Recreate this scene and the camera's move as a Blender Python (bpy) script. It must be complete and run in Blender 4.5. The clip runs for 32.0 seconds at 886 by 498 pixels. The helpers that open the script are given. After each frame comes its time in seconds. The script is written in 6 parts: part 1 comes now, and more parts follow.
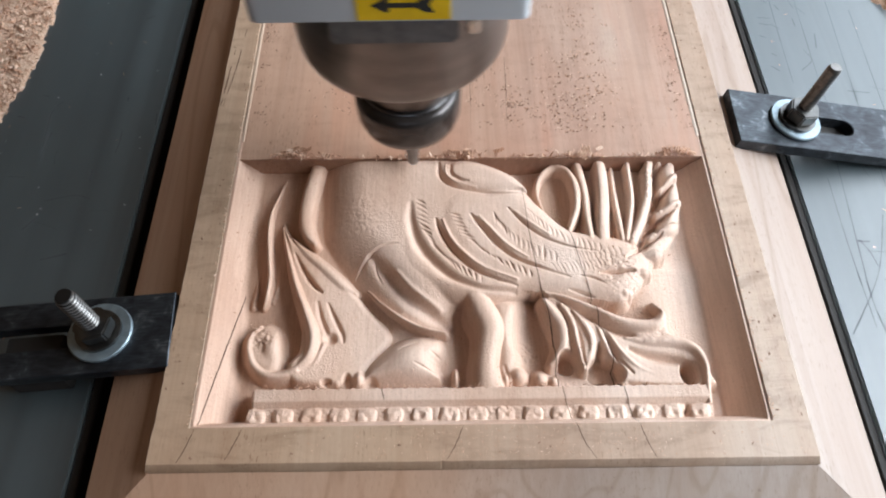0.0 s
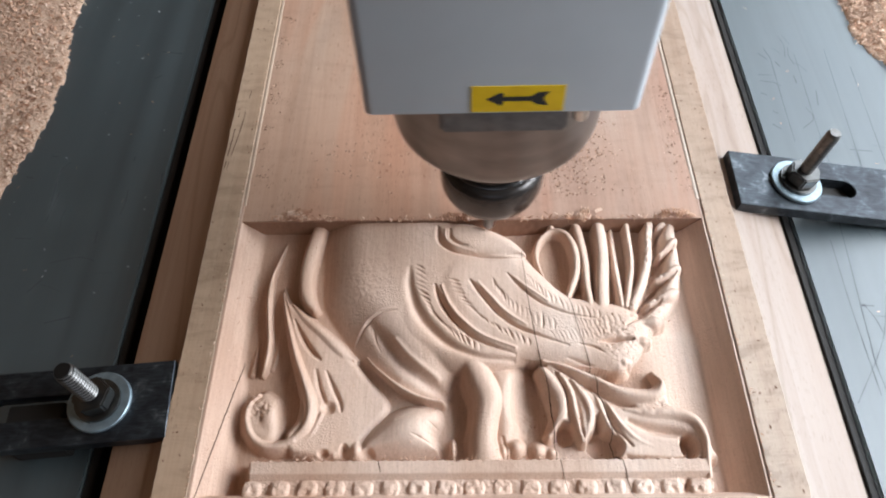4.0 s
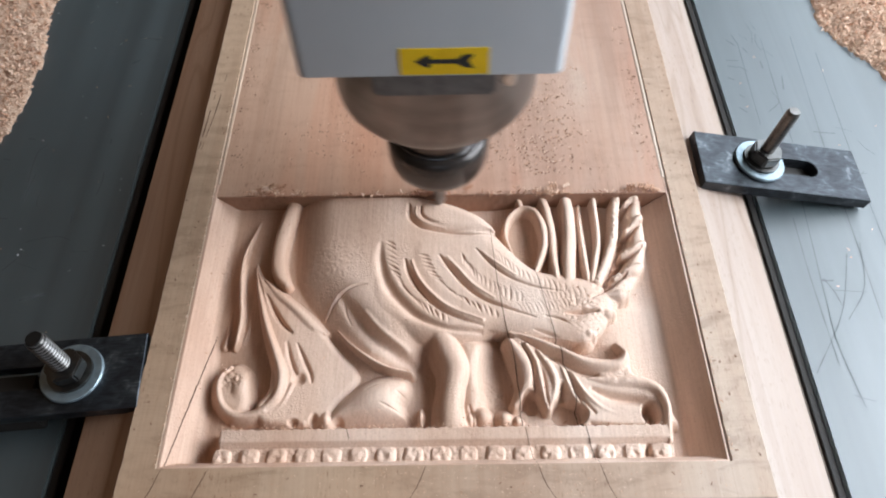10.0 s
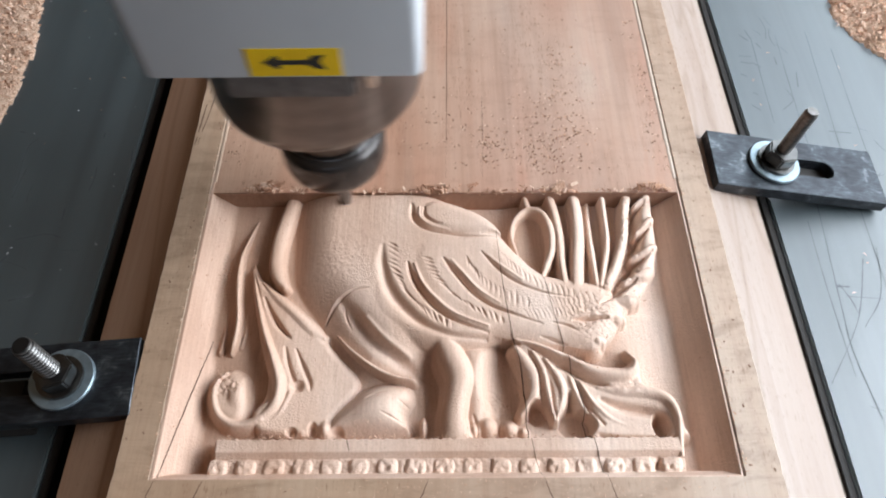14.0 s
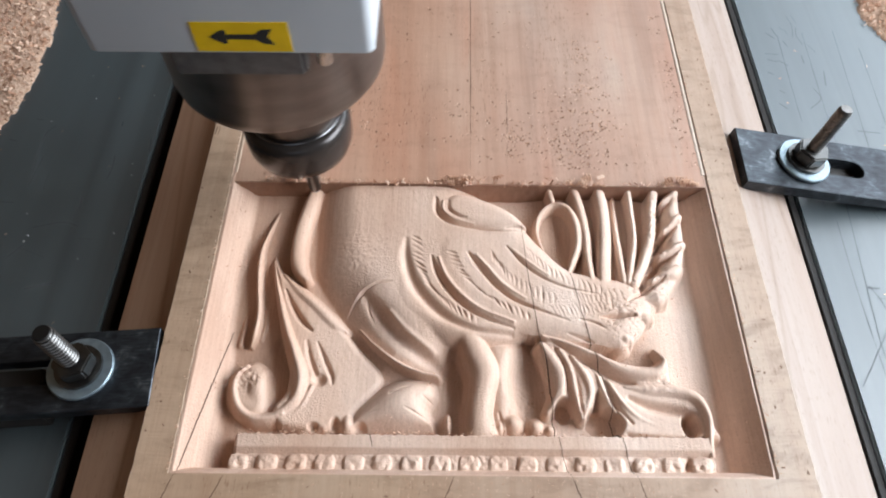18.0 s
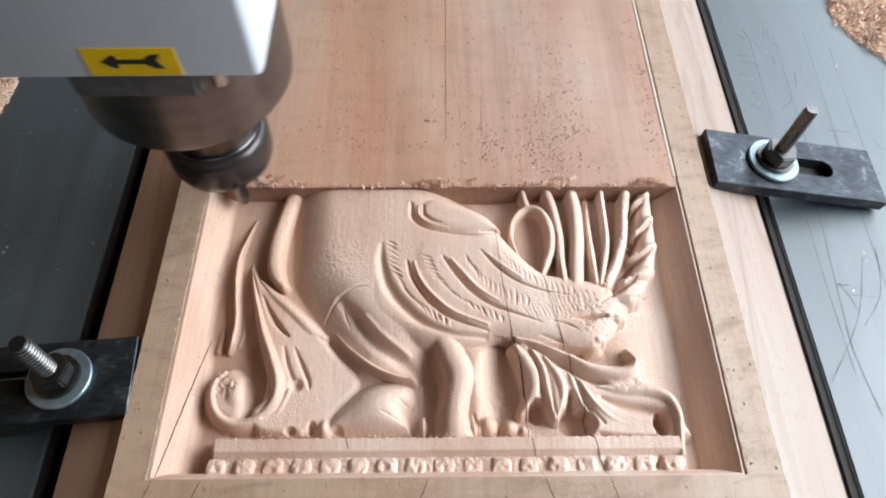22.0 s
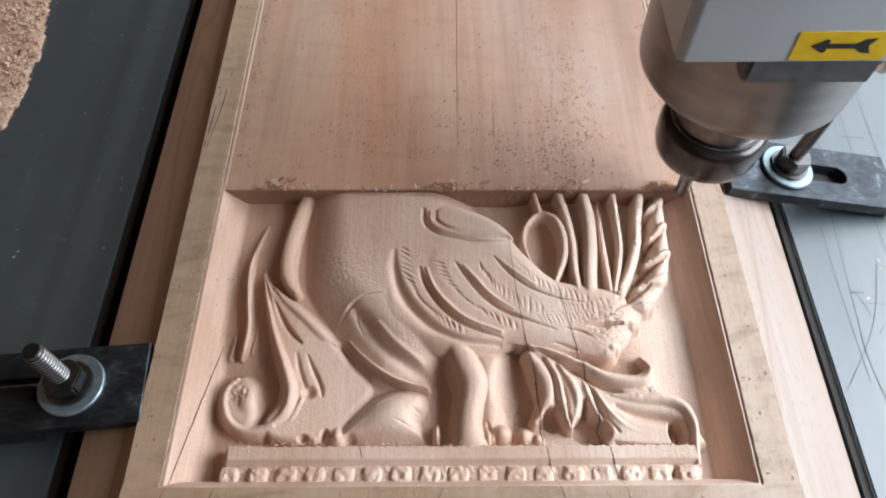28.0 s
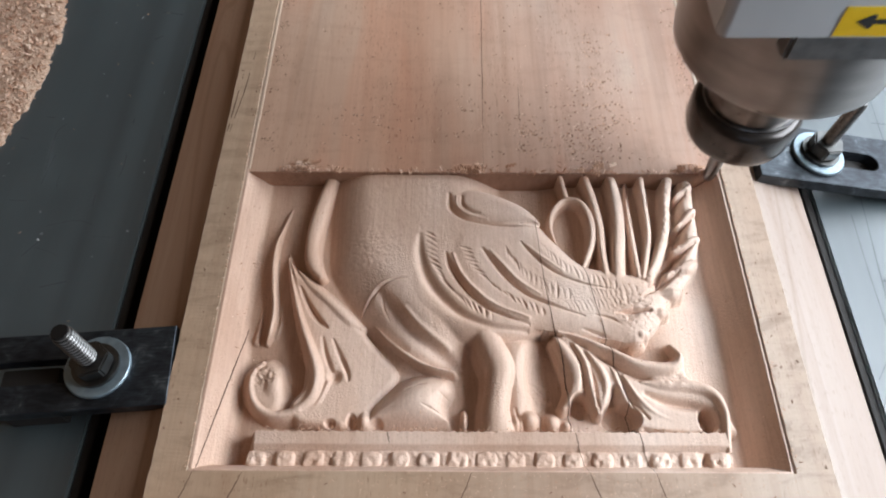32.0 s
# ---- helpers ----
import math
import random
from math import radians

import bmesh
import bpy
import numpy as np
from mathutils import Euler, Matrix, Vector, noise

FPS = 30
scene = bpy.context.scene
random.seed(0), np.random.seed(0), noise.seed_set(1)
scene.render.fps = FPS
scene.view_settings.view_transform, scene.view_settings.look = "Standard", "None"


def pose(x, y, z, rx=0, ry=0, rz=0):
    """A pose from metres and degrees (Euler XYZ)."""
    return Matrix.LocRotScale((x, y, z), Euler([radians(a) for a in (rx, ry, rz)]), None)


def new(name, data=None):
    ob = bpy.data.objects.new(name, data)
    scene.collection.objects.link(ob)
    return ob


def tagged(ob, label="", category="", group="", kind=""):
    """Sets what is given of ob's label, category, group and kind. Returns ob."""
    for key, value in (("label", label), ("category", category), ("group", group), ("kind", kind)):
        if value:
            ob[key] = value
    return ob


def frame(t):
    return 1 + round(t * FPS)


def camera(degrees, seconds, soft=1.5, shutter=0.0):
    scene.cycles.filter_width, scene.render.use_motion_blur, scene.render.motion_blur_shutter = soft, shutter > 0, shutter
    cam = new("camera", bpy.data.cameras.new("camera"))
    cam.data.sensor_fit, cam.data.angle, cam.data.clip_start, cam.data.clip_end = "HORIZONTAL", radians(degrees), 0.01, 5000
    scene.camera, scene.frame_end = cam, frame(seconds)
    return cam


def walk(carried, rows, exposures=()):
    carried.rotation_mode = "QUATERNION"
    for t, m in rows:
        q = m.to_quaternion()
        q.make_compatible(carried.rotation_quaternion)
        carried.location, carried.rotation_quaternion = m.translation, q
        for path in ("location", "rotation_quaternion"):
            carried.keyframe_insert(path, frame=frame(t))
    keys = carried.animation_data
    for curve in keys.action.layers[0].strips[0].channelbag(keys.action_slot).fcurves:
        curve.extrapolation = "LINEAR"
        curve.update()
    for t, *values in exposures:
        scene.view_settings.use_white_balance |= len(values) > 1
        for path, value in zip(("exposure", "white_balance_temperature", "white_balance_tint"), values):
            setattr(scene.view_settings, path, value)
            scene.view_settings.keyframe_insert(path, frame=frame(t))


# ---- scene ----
cam = camera(64.1, 32.0, soft=2.0, shutter=0.4)
ROWS = [
    (0, -0.0122, -0.0639, 0.2494, 31.04, 0.51, -0.61),
    (0.5, -0.0098, -0.0637, 0.2500, 31.39, 1.04, -0.77),
    (1, -0.0030, -0.0592, 0.2499, 31.35, 1.09, -0.95),
    (1.5, -0.0001, -0.0611, 0.2525, 31.90, 1.14, -1.27),
    (2, 0.0017, -0.0604, 0.2560, 32.27, 0.92, -1.48),
    (2.5, -0.0030, -0.0540, 0.2581, 32.48, 1.44, -0.96),
    (3, -0.0086, -0.0493, 0.2566, 32.54, 1.35, -0.22),
    (3.5, -0.0085, -0.0481, 0.2585, 32.91, 1.54, 0.22),
    (4, -0.0059, -0.0494, 0.2591, 33.04, 1.41, -0.04),
    (4.5, -0.0032, -0.0467, 0.2577, 32.72, 1.46, -0.33),
    (6.5, 0.0001, -0.0466, 0.2548, 32.74, 1.50, -0.29),
    (7, -0.0002, -0.0439, 0.2547, 32.42, 0.78, -0.38),
    (7.5, 0.0029, -0.0488, 0.2573, 32.86, 1.09, -0.55),
    (8, 0.0056, -0.0535, 0.2572, 33.02, 1.03, -0.80),
    (8.5, 0.0054, -0.0509, 0.2548, 32.66, 1.00, -1.14),
    (9, 0.0039, -0.0528, 0.2568, 32.79, 1.02, -0.82),
    (9.5, 0.0025, -0.0620, 0.2577, 33.23, 1.14, -0.84),
    (10, 0.0029, -0.0629, 0.2571, 33.36, 0.82, -0.55),
    (10.5, 0.0061, -0.0546, 0.2557, 32.80, 0.63, -1.05),
    (11, 0.0034, -0.0495, 0.2548, 33.08, 0.63, -0.83),
    (11.5, 0.0037, -0.0510, 0.2552, 32.76, 0.68, -0.50),
    (12, 0.0069, -0.0544, 0.2542, 32.92, 0.76, -0.61),
    (12.5, 0.0043, -0.0490, 0.2553, 32.63, 0.70, -0.60),
    (13, 0.0032, -0.0500, 0.2533, 32.38, 0.71, -0.61),
    (13.5, 0.0019, -0.0525, 0.2531, 32.40, 0.62, -0.51),
    (15.5, -0.0023, -0.0501, 0.2462, 32.43, 0.24, 0.48),
    (16, -0.0033, -0.0524, 0.2480, 32.64, 0.49, 0.53),
    (16.5, -0.0053, -0.0557, 0.2463, 32.44, 0.15, 0.78),
    (17, -0.0104, -0.0554, 0.2470, 32.61, 0.21, 1.04),
    (17.5, -0.0108, -0.0562, 0.2471, 32.53, 0.19, 0.87),
    (18, -0.0089, -0.0518, 0.2460, 32.48, 0.12, 0.60),
    (18.5, -0.0110, -0.0502, 0.2471, 32.29, 0.15, 1.06),
    (19, -0.0087, -0.0562, 0.2482, 32.69, 0.02, 0.65),
    (19.5, -0.0070, -0.0564, 0.2501, 32.91, 0.37, 0.53),
    (20, -0.0051, -0.0559, 0.2473, 32.70, 0.32, 0.17),
    (20.5, -0.0039, -0.0534, 0.2472, 32.44, 0.39, -0.08),
    (21, -0.0016, -0.0521, 0.2481, 32.39, 0.33, -0.22),
    (21.5, 0.0007, -0.0520, 0.2480, 32.56, 0.35, -0.66),
    (22, -0.0008, -0.0530, 0.2498, 32.63, 0.23, -0.44),
    (22.5, -0.0023, -0.0561, 0.2483, 32.75, 0.35, -0.36),
    (23, -0.0035, -0.0589, 0.2510, 32.83, 0.42, -0.06),
    (23.5, -0.0045, -0.0582, 0.2491, 32.75, 0.26, -0.04),
    (24, -0.0054, -0.0537, 0.2457, 32.08, 0.91, 0.09),
    (24.5, -0.0052, -0.0563, 0.2449, 31.88, 0.61, -0.23),
    (25, -0.0048, -0.0557, 0.2473, 31.98, 0.74, -0.21),
    (25.5, -0.0068, -0.0569, 0.2468, 32.30, 0.30, -0.03),
    (27.5, -0.0044, -0.0520, 0.2471, 32.36, 0.56, -0.50),
    (28, -0.0056, -0.0500, 0.2502, 32.63, 0.23, -0.23),
    (28.5, -0.0032, -0.0500, 0.2520, 32.58, 0.44, -0.24),
    (29, -0.0078, -0.0508, 0.2503, 32.53, -0.14, 0.23),
    (29.5, -0.0106, -0.0450, 0.2517, 32.28, -0.01, 0.70),
    (30, -0.0124, -0.0496, 0.2504, 32.39, -0.09, 0.80),
    (30.5, -0.0135, -0.0539, 0.2514, 32.78, 0.02, 0.82),
    (31, -0.0126, -0.0502, 0.2514, 32.83, 0.55, 0.43),
    (31.5, -0.0130, -0.0515, 0.2515, 32.63, 0.32, 0.67),
    (32, -0.0133, -0.0504, 0.2467, 31.85, 0.55, 0.44),
]
walk(cam, [(t, pose(x, y, z, rx, ry, rz)) for t, x, y, z, rx, ry, rz in ROWS])

# levels, in metres: the panel's face is z = 0
BED = -0.021
FLOOR = -0.85
EDGE0, EDGE_RATE = 0.1337, 0.000278      # the cutting edge creeps away from the viewer
HALF_PANEL = 0.1425

# ---- light ----
world = bpy.data.worlds.new("world")
scene.world = world
world.use_nodes = True
wn = world.node_tree
sky = wn.nodes.new("ShaderNodeTexSky")
sky.sky_type = "NISHITA"
sky.sun_disc = False
sky.sun_elevation = radians(48)
sky.sun_rotation = radians(70)
wn.links.new(sky.outputs[0], wn.nodes["Background"].inputs[0])
wn.nodes["Background"].inputs[1].default_value = 0.1
scene.view_settings.exposure = 0.0


def area_lamp(name, m, sx, sy, power, colour):
    lamp = bpy.data.lights.new(name, "AREA")
    lamp.shape = "RECTANGLE"
    lamp.size, lamp.size_y, lamp.energy, lamp.color = sx, sy, power, colour
    ob = new(name, lamp)
    ob.matrix_world = m
    return ob


# daylight through the wide window on the right
area_lamp("window_daylight", pose(0.64, 0.07, 0.42, 0, 90, 0), 0.50, 0.56, 13.7, (0.885, 0.985, 1.08))
# dimmer lamp added in the opening's far half to put glare on the bed
area_lamp("far_glare_fill", pose(0.64, 0.855, 0.54, 0, 90, 0), 0.60, 0.98, 9.6, (0.86, 0.985, 1.09))
# unseen fill added behind the viewer to lift faces turned that way
area_lamp("rear_fill", pose(0.0, -1.93, 1.0, 90, 0, 0), 1.2, 0.9, 1.3, (0.96, 0.98, 1.0))


# ---- materials ----
class Mat:
    """A node material with a Principled shader, built step by step."""

    def __init__(self, name, colour=(0.5, 0.5, 0.5), rough=0.6, metal=0.0, coords="Object"):
        self.m = bpy.data.materials.new(name)
        self.m.use_nodes = True
        self.n, self.l = self.m.node_tree.nodes, self.m.node_tree.links
        self.bsdf = self.n["Principled BSDF"]
        self.bsdf.inputs["Base Color"].default_value = (*colour, 1)
        self.bsdf.inputs["Roughness"].default_value = rough
        self.bsdf.inputs["Metallic"].default_value = metal
        self.tc = self.n.new("ShaderNodeTexCoord")
        self.coords = coords
        self.bump_from = None

    def space(self, sx, sy, sz):
        mp = self.n.new("ShaderNodeMapping")
        mp.inputs["Scale"].default_value = (sx, sy, sz)
        self.l.new(self.tc.outputs[self.coords], mp.inputs["Vector"])
        return mp.outputs[0]

    def noise(self, sx, sy, sz, detail=4.0, rough=0.55, distort=0.0):
        t = self.n.new("ShaderNodeTexNoise")
        t.inputs["Scale"].default_value = 1.0
        t.inputs["Detail"].default_value = detail
        t.inputs["Roughness"].default_value = rough
        t.inputs["Distortion"].default_value = distort
        self.l.new(self.space(sx, sy, sz), t.inputs["Vector"])
        return t.outputs["Fac"]

    def voronoi(self, sx, sy, sz):
        t = self.n.new("ShaderNodeTexVoronoi")
        t.inputs["Scale"].default_value = 1.0
        self.l.new(self.space(sx, sy, sz), t.inputs["Vector"])
        return t.outputs["Distance"]

    def ramp(self, fac, stops):
        r = self.n.new("ShaderNodeValToRGB")
        while len(r.color_ramp.elements) < len(stops):
            r.color_ramp.elements.new(0.5)
        for e, (p, c) in zip(r.color_ramp.elements, stops):
            e.position = p
            e.color = (*c, 1) if len(c) == 3 else c
        self.l.new(fac, r.inputs[0])
        return r.outputs[0]

    def mix(self, a, b, fac, mode="MIX"):
        x = self.n.new("ShaderNodeMix")
        x.data_type = "RGBA"
        x.blend_type = mode
        for sock, v in ((x.inputs[0], fac), (x.inputs[6], a), (x.inputs[7], b)):
            if isinstance(v, (int, float)):
                sock.default_value = v
            elif isinstance(v, tuple):
                sock.default_value = (*v, 1)
            else:
                self.l.new(v, sock)
        return x.outputs[2]

    def side_tint(self, base, span=(-0.030, 0.034), left_tint=(0.985, 0.91, 0.835), right_tint=(1.0, 1.01, 1.02)):
        """Redder, dimmer wood towards negative x: heartwood tone mixed with painted warm shade."""
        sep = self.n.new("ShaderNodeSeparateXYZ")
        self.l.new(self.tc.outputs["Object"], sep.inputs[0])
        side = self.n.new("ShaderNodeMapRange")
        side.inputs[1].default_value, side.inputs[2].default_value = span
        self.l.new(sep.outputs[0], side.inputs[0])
        return self.mix(base, self.mix(left_tint, right_tint, side.outputs[0]), 1.0, "MULTIPLY")

    def colour(self, out):
        self.l.new(out, self.bsdf.inputs["Base Color"])
        return self

    def roughness(self, fac, lo, hi):
        r = self.n.new("ShaderNodeMapRange")
        r.inputs[3].default_value, r.inputs[4].default_value = lo, hi
        self.l.new(fac, r.inputs[0])
        self.l.new(r.outputs[0], self.bsdf.inputs["Roughness"])
        return self

    def bump(self, fac, distance, strength=1.0):
        b = self.n.new("ShaderNodeBump")
        b.inputs["Strength"].default_value = strength
        b.inputs["Distance"].default_value = distance
        self.l.new(fac, b.inputs["Height"])
        if self.bump_from is not None:
            self.l.new(self.bump_from, b.inputs["Normal"])
        self.bump_from = b.outputs[0]
        self.l.new(self.bump_from, self.bsdf.inputs["Normal"])
        return self


def wood(name, dark, mid, light, fleck=0.5, relief=0.00012, rough=(0.42, 0.6), cross=0.0, blotch=0.0, left_tint=(0.985, 0.91, 0.835), right_tint=(1.0, 1.01, 1.02), red=0.0, figure=0.0):
    """Planed softwood, its fibres running along y."""
    m = Mat(name)
    m.tc.object = PANEL
    broad = m.noise(16, 3.5, 16, 3, 0.5, 0.6)
    fibre = m.noise(520, 16, 300, 5, 0.65, 0.8)
    rings = m.noise(70, 2.2, 40, 3, 0.55, 1.2)
    pores = m.noise(1300, 260, 900, 3, 0.6)
    patch = m.noise(30, 14, 30, 2, 0.5)
    base = m.ramp(broad, [(0.30, dark), (0.52, mid), (0.74, light)])
    base = m.mix(base, m.ramp(rings, [(0.36, (0.86, 0.80, 0.76)), (0.5, (1, 1, 1)), (0.66, (0.95, 0.91, 0.88))]), 0.6, "MULTIPLY")
    base = m.mix(base, m.ramp(fibre, [(0.28, (0.86, 0.82, 0.80)), (0.55, (1.0, 1.0, 1.0)), (0.8, (1.05, 1.05, 1.04))]), 0.6, "MULTIPLY")
    spots = m.ramp(pores, [(0.31, (0.52, 0.41, 0.34)), (0.42, (1, 1, 1))])
    spots = m.mix((1.0, 1.0, 1.0), spots, m.ramp(patch, [(0.42, (0.1, 0.1, 0.1)), (0.62, (1, 1, 1))]))
    base = m.mix(base, spots, fleck, "MULTIPLY")
    if blotch:     # red heart streaks beside greyer wood
        streaks = m.noise(34, 5, 20, 3, 0.5, 0.8)
        base = m.mix(base, m.ramp(streaks, [(0.36, (0.84, 0.88, 0.90)), (0.46, (1.02, 1.04, 1.04)), (0.54, (1.0, 1.0, 1.0)), (0.63, (1.06, 0.86, 0.78))]), blotch, "MULTIPLY")
    if cross:      # dull bands left by sanding across the grain
        bands = m.noise(38, 120, 30, 6, 0.68, 0.6)
        base = m.mix(base, m.ramp(bands, [(0.34, (0.74, 0.71, 0.68)), (0.48, (0.98, 0.98, 0.97)), (0.7, (1.07, 1.07, 1.06))]), cross, "MULTIPLY")
        m.bump(bands, relief * 1.5, 0.5)
    if figure:     # wavy growth lines
        ring = m.n.new("ShaderNodeMath")
        ring.operation = "MULTIPLY"
        ring.inputs[1].default_value = 46.0
        m.l.new(m.noise(20, 3.2, 20, 2, 0.5, 0.9), ring.inputs[0])
        wave = m.n.new("ShaderNodeMath")
        wave.operation = "SINE"
        m.l.new(ring.outputs[0], wave.inputs[0])
        base = m.mix(base, m.ramp(wave.outputs[0], [(0.0, (1, 1, 1)), (0.72, (0.97, 0.96, 0.95)), (0.97, (0.84, 0.80, 0.76))]), figure, "MULTIPLY")
    if red:        # a red flame in the grain that fades along y
        flame = m.ramp(m.noise(26, 7, 20, 3, 0.6, 1.5), [(0.30, (0.10, 0.10, 0.10)), (0.62, (1, 1, 1))])
        sep = m.n.new("ShaderNodeSeparateXYZ")
        m.l.new(m.tc.outputs["Object"], sep.inputs[0])
        fade = m.n.new("ShaderNodeMapRange")
        fade.inputs[1].default_value, fade.inputs[2].default_value = 0.235, 0.150
        m.l.new(sep.outputs[1], fade.inputs[0])
        base = m.mix(base, (1.0, 0.80, 0.70), m.mix((0.0, 0.0, 0.0), m.mix(flame, (1.0, 1.0, 1.0), 0.35), m.mix(fade.outputs[0], (0.0, 0.0, 0.0), 1.0 - red)), "MULTIPLY")
    m.colour(m.side_tint(base, left_tint=left_tint, right_tint=right_tint))
    m.roughness(fibre, *rough)
    m.bump(fibre, relief, 0.5)
    m.bump(m.noise(420, 160, 420, 3), relief * 0.8, 0.5)
    return m.m


# the panel that all its wood is measured from
PANEL = tagged(new("carved_panel"), "pale pinkish wooden panel with a half-finished animal relief", "wood panel")
PANEL.empty_display_size = 0.02

WOOD_FACE = wood("planed_wood", (0.42, 0.235, 0.165), (0.50, 0.33, 0.25), (0.55, 0.42, 0.345), 0.8, cross=0.3, blotch=0.45, red=0.4)
WOOD_RAIL = wood("rail_wood", (0.40, 0.26, 0.18), (0.495, 0.353, 0.262), (0.545, 0.415, 0.328), 0.8, cross=0.9, left_tint=(0.86, 0.795, 0.71))
WOOD_PALE = wood("freshly_scored_wood", (0.52, 0.39, 0.30), (0.57, 0.45, 0.36), (0.61, 0.50, 0.41), 0.5)
WOOD_END = wood("end_grain_wood", (0.24, 0.125, 0.08), (0.30, 0.165, 0.11), (0.36, 0.22, 0.155), 0.9)
# bevel tints also paint its warm shaded left and tone down its bright right
WOOD_BEVEL = wood("bevel_wood", (0.415, 0.285, 0.215), (0.465, 0.35, 0.28), (0.49, 0.39, 0.33), 0.5, left_tint=(1.04, 0.85, 0.71), right_tint=(0.81, 0.835, 0.865), figure=0.8)


def carved_wood():
    m = Mat("carved_wood")
    m.tc.object = PANEL
    broad = m.noise(28, 9, 28, 3)
    fibre = m.noise(1000, 40, 1000, 4, 0.6)
    fuzz = m.noise(1500, 1100, 1500, 3, 0.6)
    base = m.ramp(broad, [(0.32, (0.55, 0.36, 0.265)), (0.5, (0.655, 0.465, 0.365)), (0.68, (0.72, 0.55, 0.455))])
    base = m.mix(base, m.ramp(fibre, [(0.3, (0.84, 0.80, 0.78)), (0.6, (1, 1, 1)), (0.8, (1.06, 1.05, 1.04))]), 0.7, "MULTIPLY")
    base = m.mix(base, m.ramp(fuzz, [(0.28, (0.74, 0.66, 0.6)), (0.42, (1, 1, 1)), (0.75, (1.08, 1.08, 1.08))]), 0.6, "MULTIPLY")
    m.colour(m.side_tint(base, (-0.085, 0.075), (0.885, 0.80, 0.735), (1.05, 1.08, 1.09)))
    m.roughness(fuzz, 0.5, 0.7)
    patch = m.ramp(m.noise(45, 38, 45, 2), [(0.50, (0, 0, 0)), (0.60, (1, 1, 1))])
    stipple = m.mix((0.5, 0.5, 0.5), m.voronoi(1500, 1300, 1500), patch)
    m.bump(stipple, 0.00028, 0.6)
    m.bump(fuzz, 0.00016, 0.5)
    m.bump(fibre, 0.00012, 0.5)
    return m.m


WOOD_CARVED = carved_wood()


def bed_sheet():
    """Grey plastic bed sheet, scuffed and streaked along y."""
    m = Mat("bed_sheet", rough=0.35)
    m.bsdf.inputs["IOR"].default_value = 2.15
    streak = m.noise(55, 1.5, 10, 3)
    dirt = m.noise(40, 40, 40, 4)
    scratch = m.noise(700, 12, 10, 2, 0.5, 1.2)
    base = m.ramp(streak, [(0.35, (0.031, 0.046, 0.051)), (0.65, (0.048, 0.067, 0.073))])
    base = m.mix(base, m.ramp(dirt, [(0.35, (0.8, 0.82, 0.84)), (0.6, (1, 1, 1))]), 0.6, "MULTIPLY")
    base = m.mix(base, m.ramp(scratch, [(0.72, (1, 1, 1)), (0.78, (1.5, 1.5, 1.5))]), 0.3, "MULTIPLY")
    seams = m.noise(120, 0.8, 10, 2, 0.5)
    base = m.mix(base, m.ramp(seams, [(0.36, (0.72, 0.74, 0.76)), (0.45, (1, 1, 1))]), 0.7, "MULTIPLY")
    m.colour(base)
    m.roughness(m.mix(dirt, seams, 0.5), 0.40, 0.56)
    m.bump(dirt, 0.0003, 0.2)
    m.bump(seams, 0.0004, 0.25)
    return m.m


BED_MAT = bed_sheet()


def metal(name, colour, rough, spread=0.1, metallic=1.0, grain=(300, 300, 300), bump=0.00004):
    m = Mat(name, colour, rough, metallic)
    n = m.noise(*grain, 4)
    big = m.noise(60, 60, 60, 3)
    dk = tuple(c * 0.7 for c in colour)
    m.colour(m.mix(m.ramp(n, [(0.3, dk), (0.7, colour)]), m.ramp(big, [(0.35, (0.75, 0.74, 0.72)), (0.65, (1, 1, 1))]), 0.6, "MULTIPLY"))
    m.roughness(n, rough - spread, rough + spread)
    m.bump(n, bump, 0.5)
    return m.m


def worn_bar():
    """Blackened flat steel, rubbed bright in patches and scratched along its length."""
    m = Mat("blued_steel_bar", rough=0.42, metal=0.7)
    patch = m.noise(110, 150, 110, 5, 0.6, 0.6)
    scuff = m.noise(160, 1400, 400, 3, 0.6)
    base = m.ramp(patch, [(0.34, (0.020, 0.021, 0.024)), (0.48, (0.032, 0.035, 0.041)), (0.60, (0.047, 0.053, 0.060)), (0.70, (0.13, 0.14, 0.15))])
    m.colour(m.mix(base, m.ramp(scuff, [(0.38, (0.6, 0.6, 0.61)), (0.5, (1, 1, 1)), (0.70, (1.9, 1.9, 1.9))]), 0.4, "MULTIPLY"))
    m.roughness(patch, 0.46, 0.30)
    m.bump(scuff, 0.00006, 0.5)
    return m.m


STEEL_BAR = worn_bar()
ZINC = metal("zinc_washer", (0.34, 0.42, 0.47), 0.46, 0.08, 0.8)
NUT_STEEL = metal("dark_nut_steel", (0.15, 0.145, 0.14), 0.38, 0.1)
STUD_PITCH = 0.0018


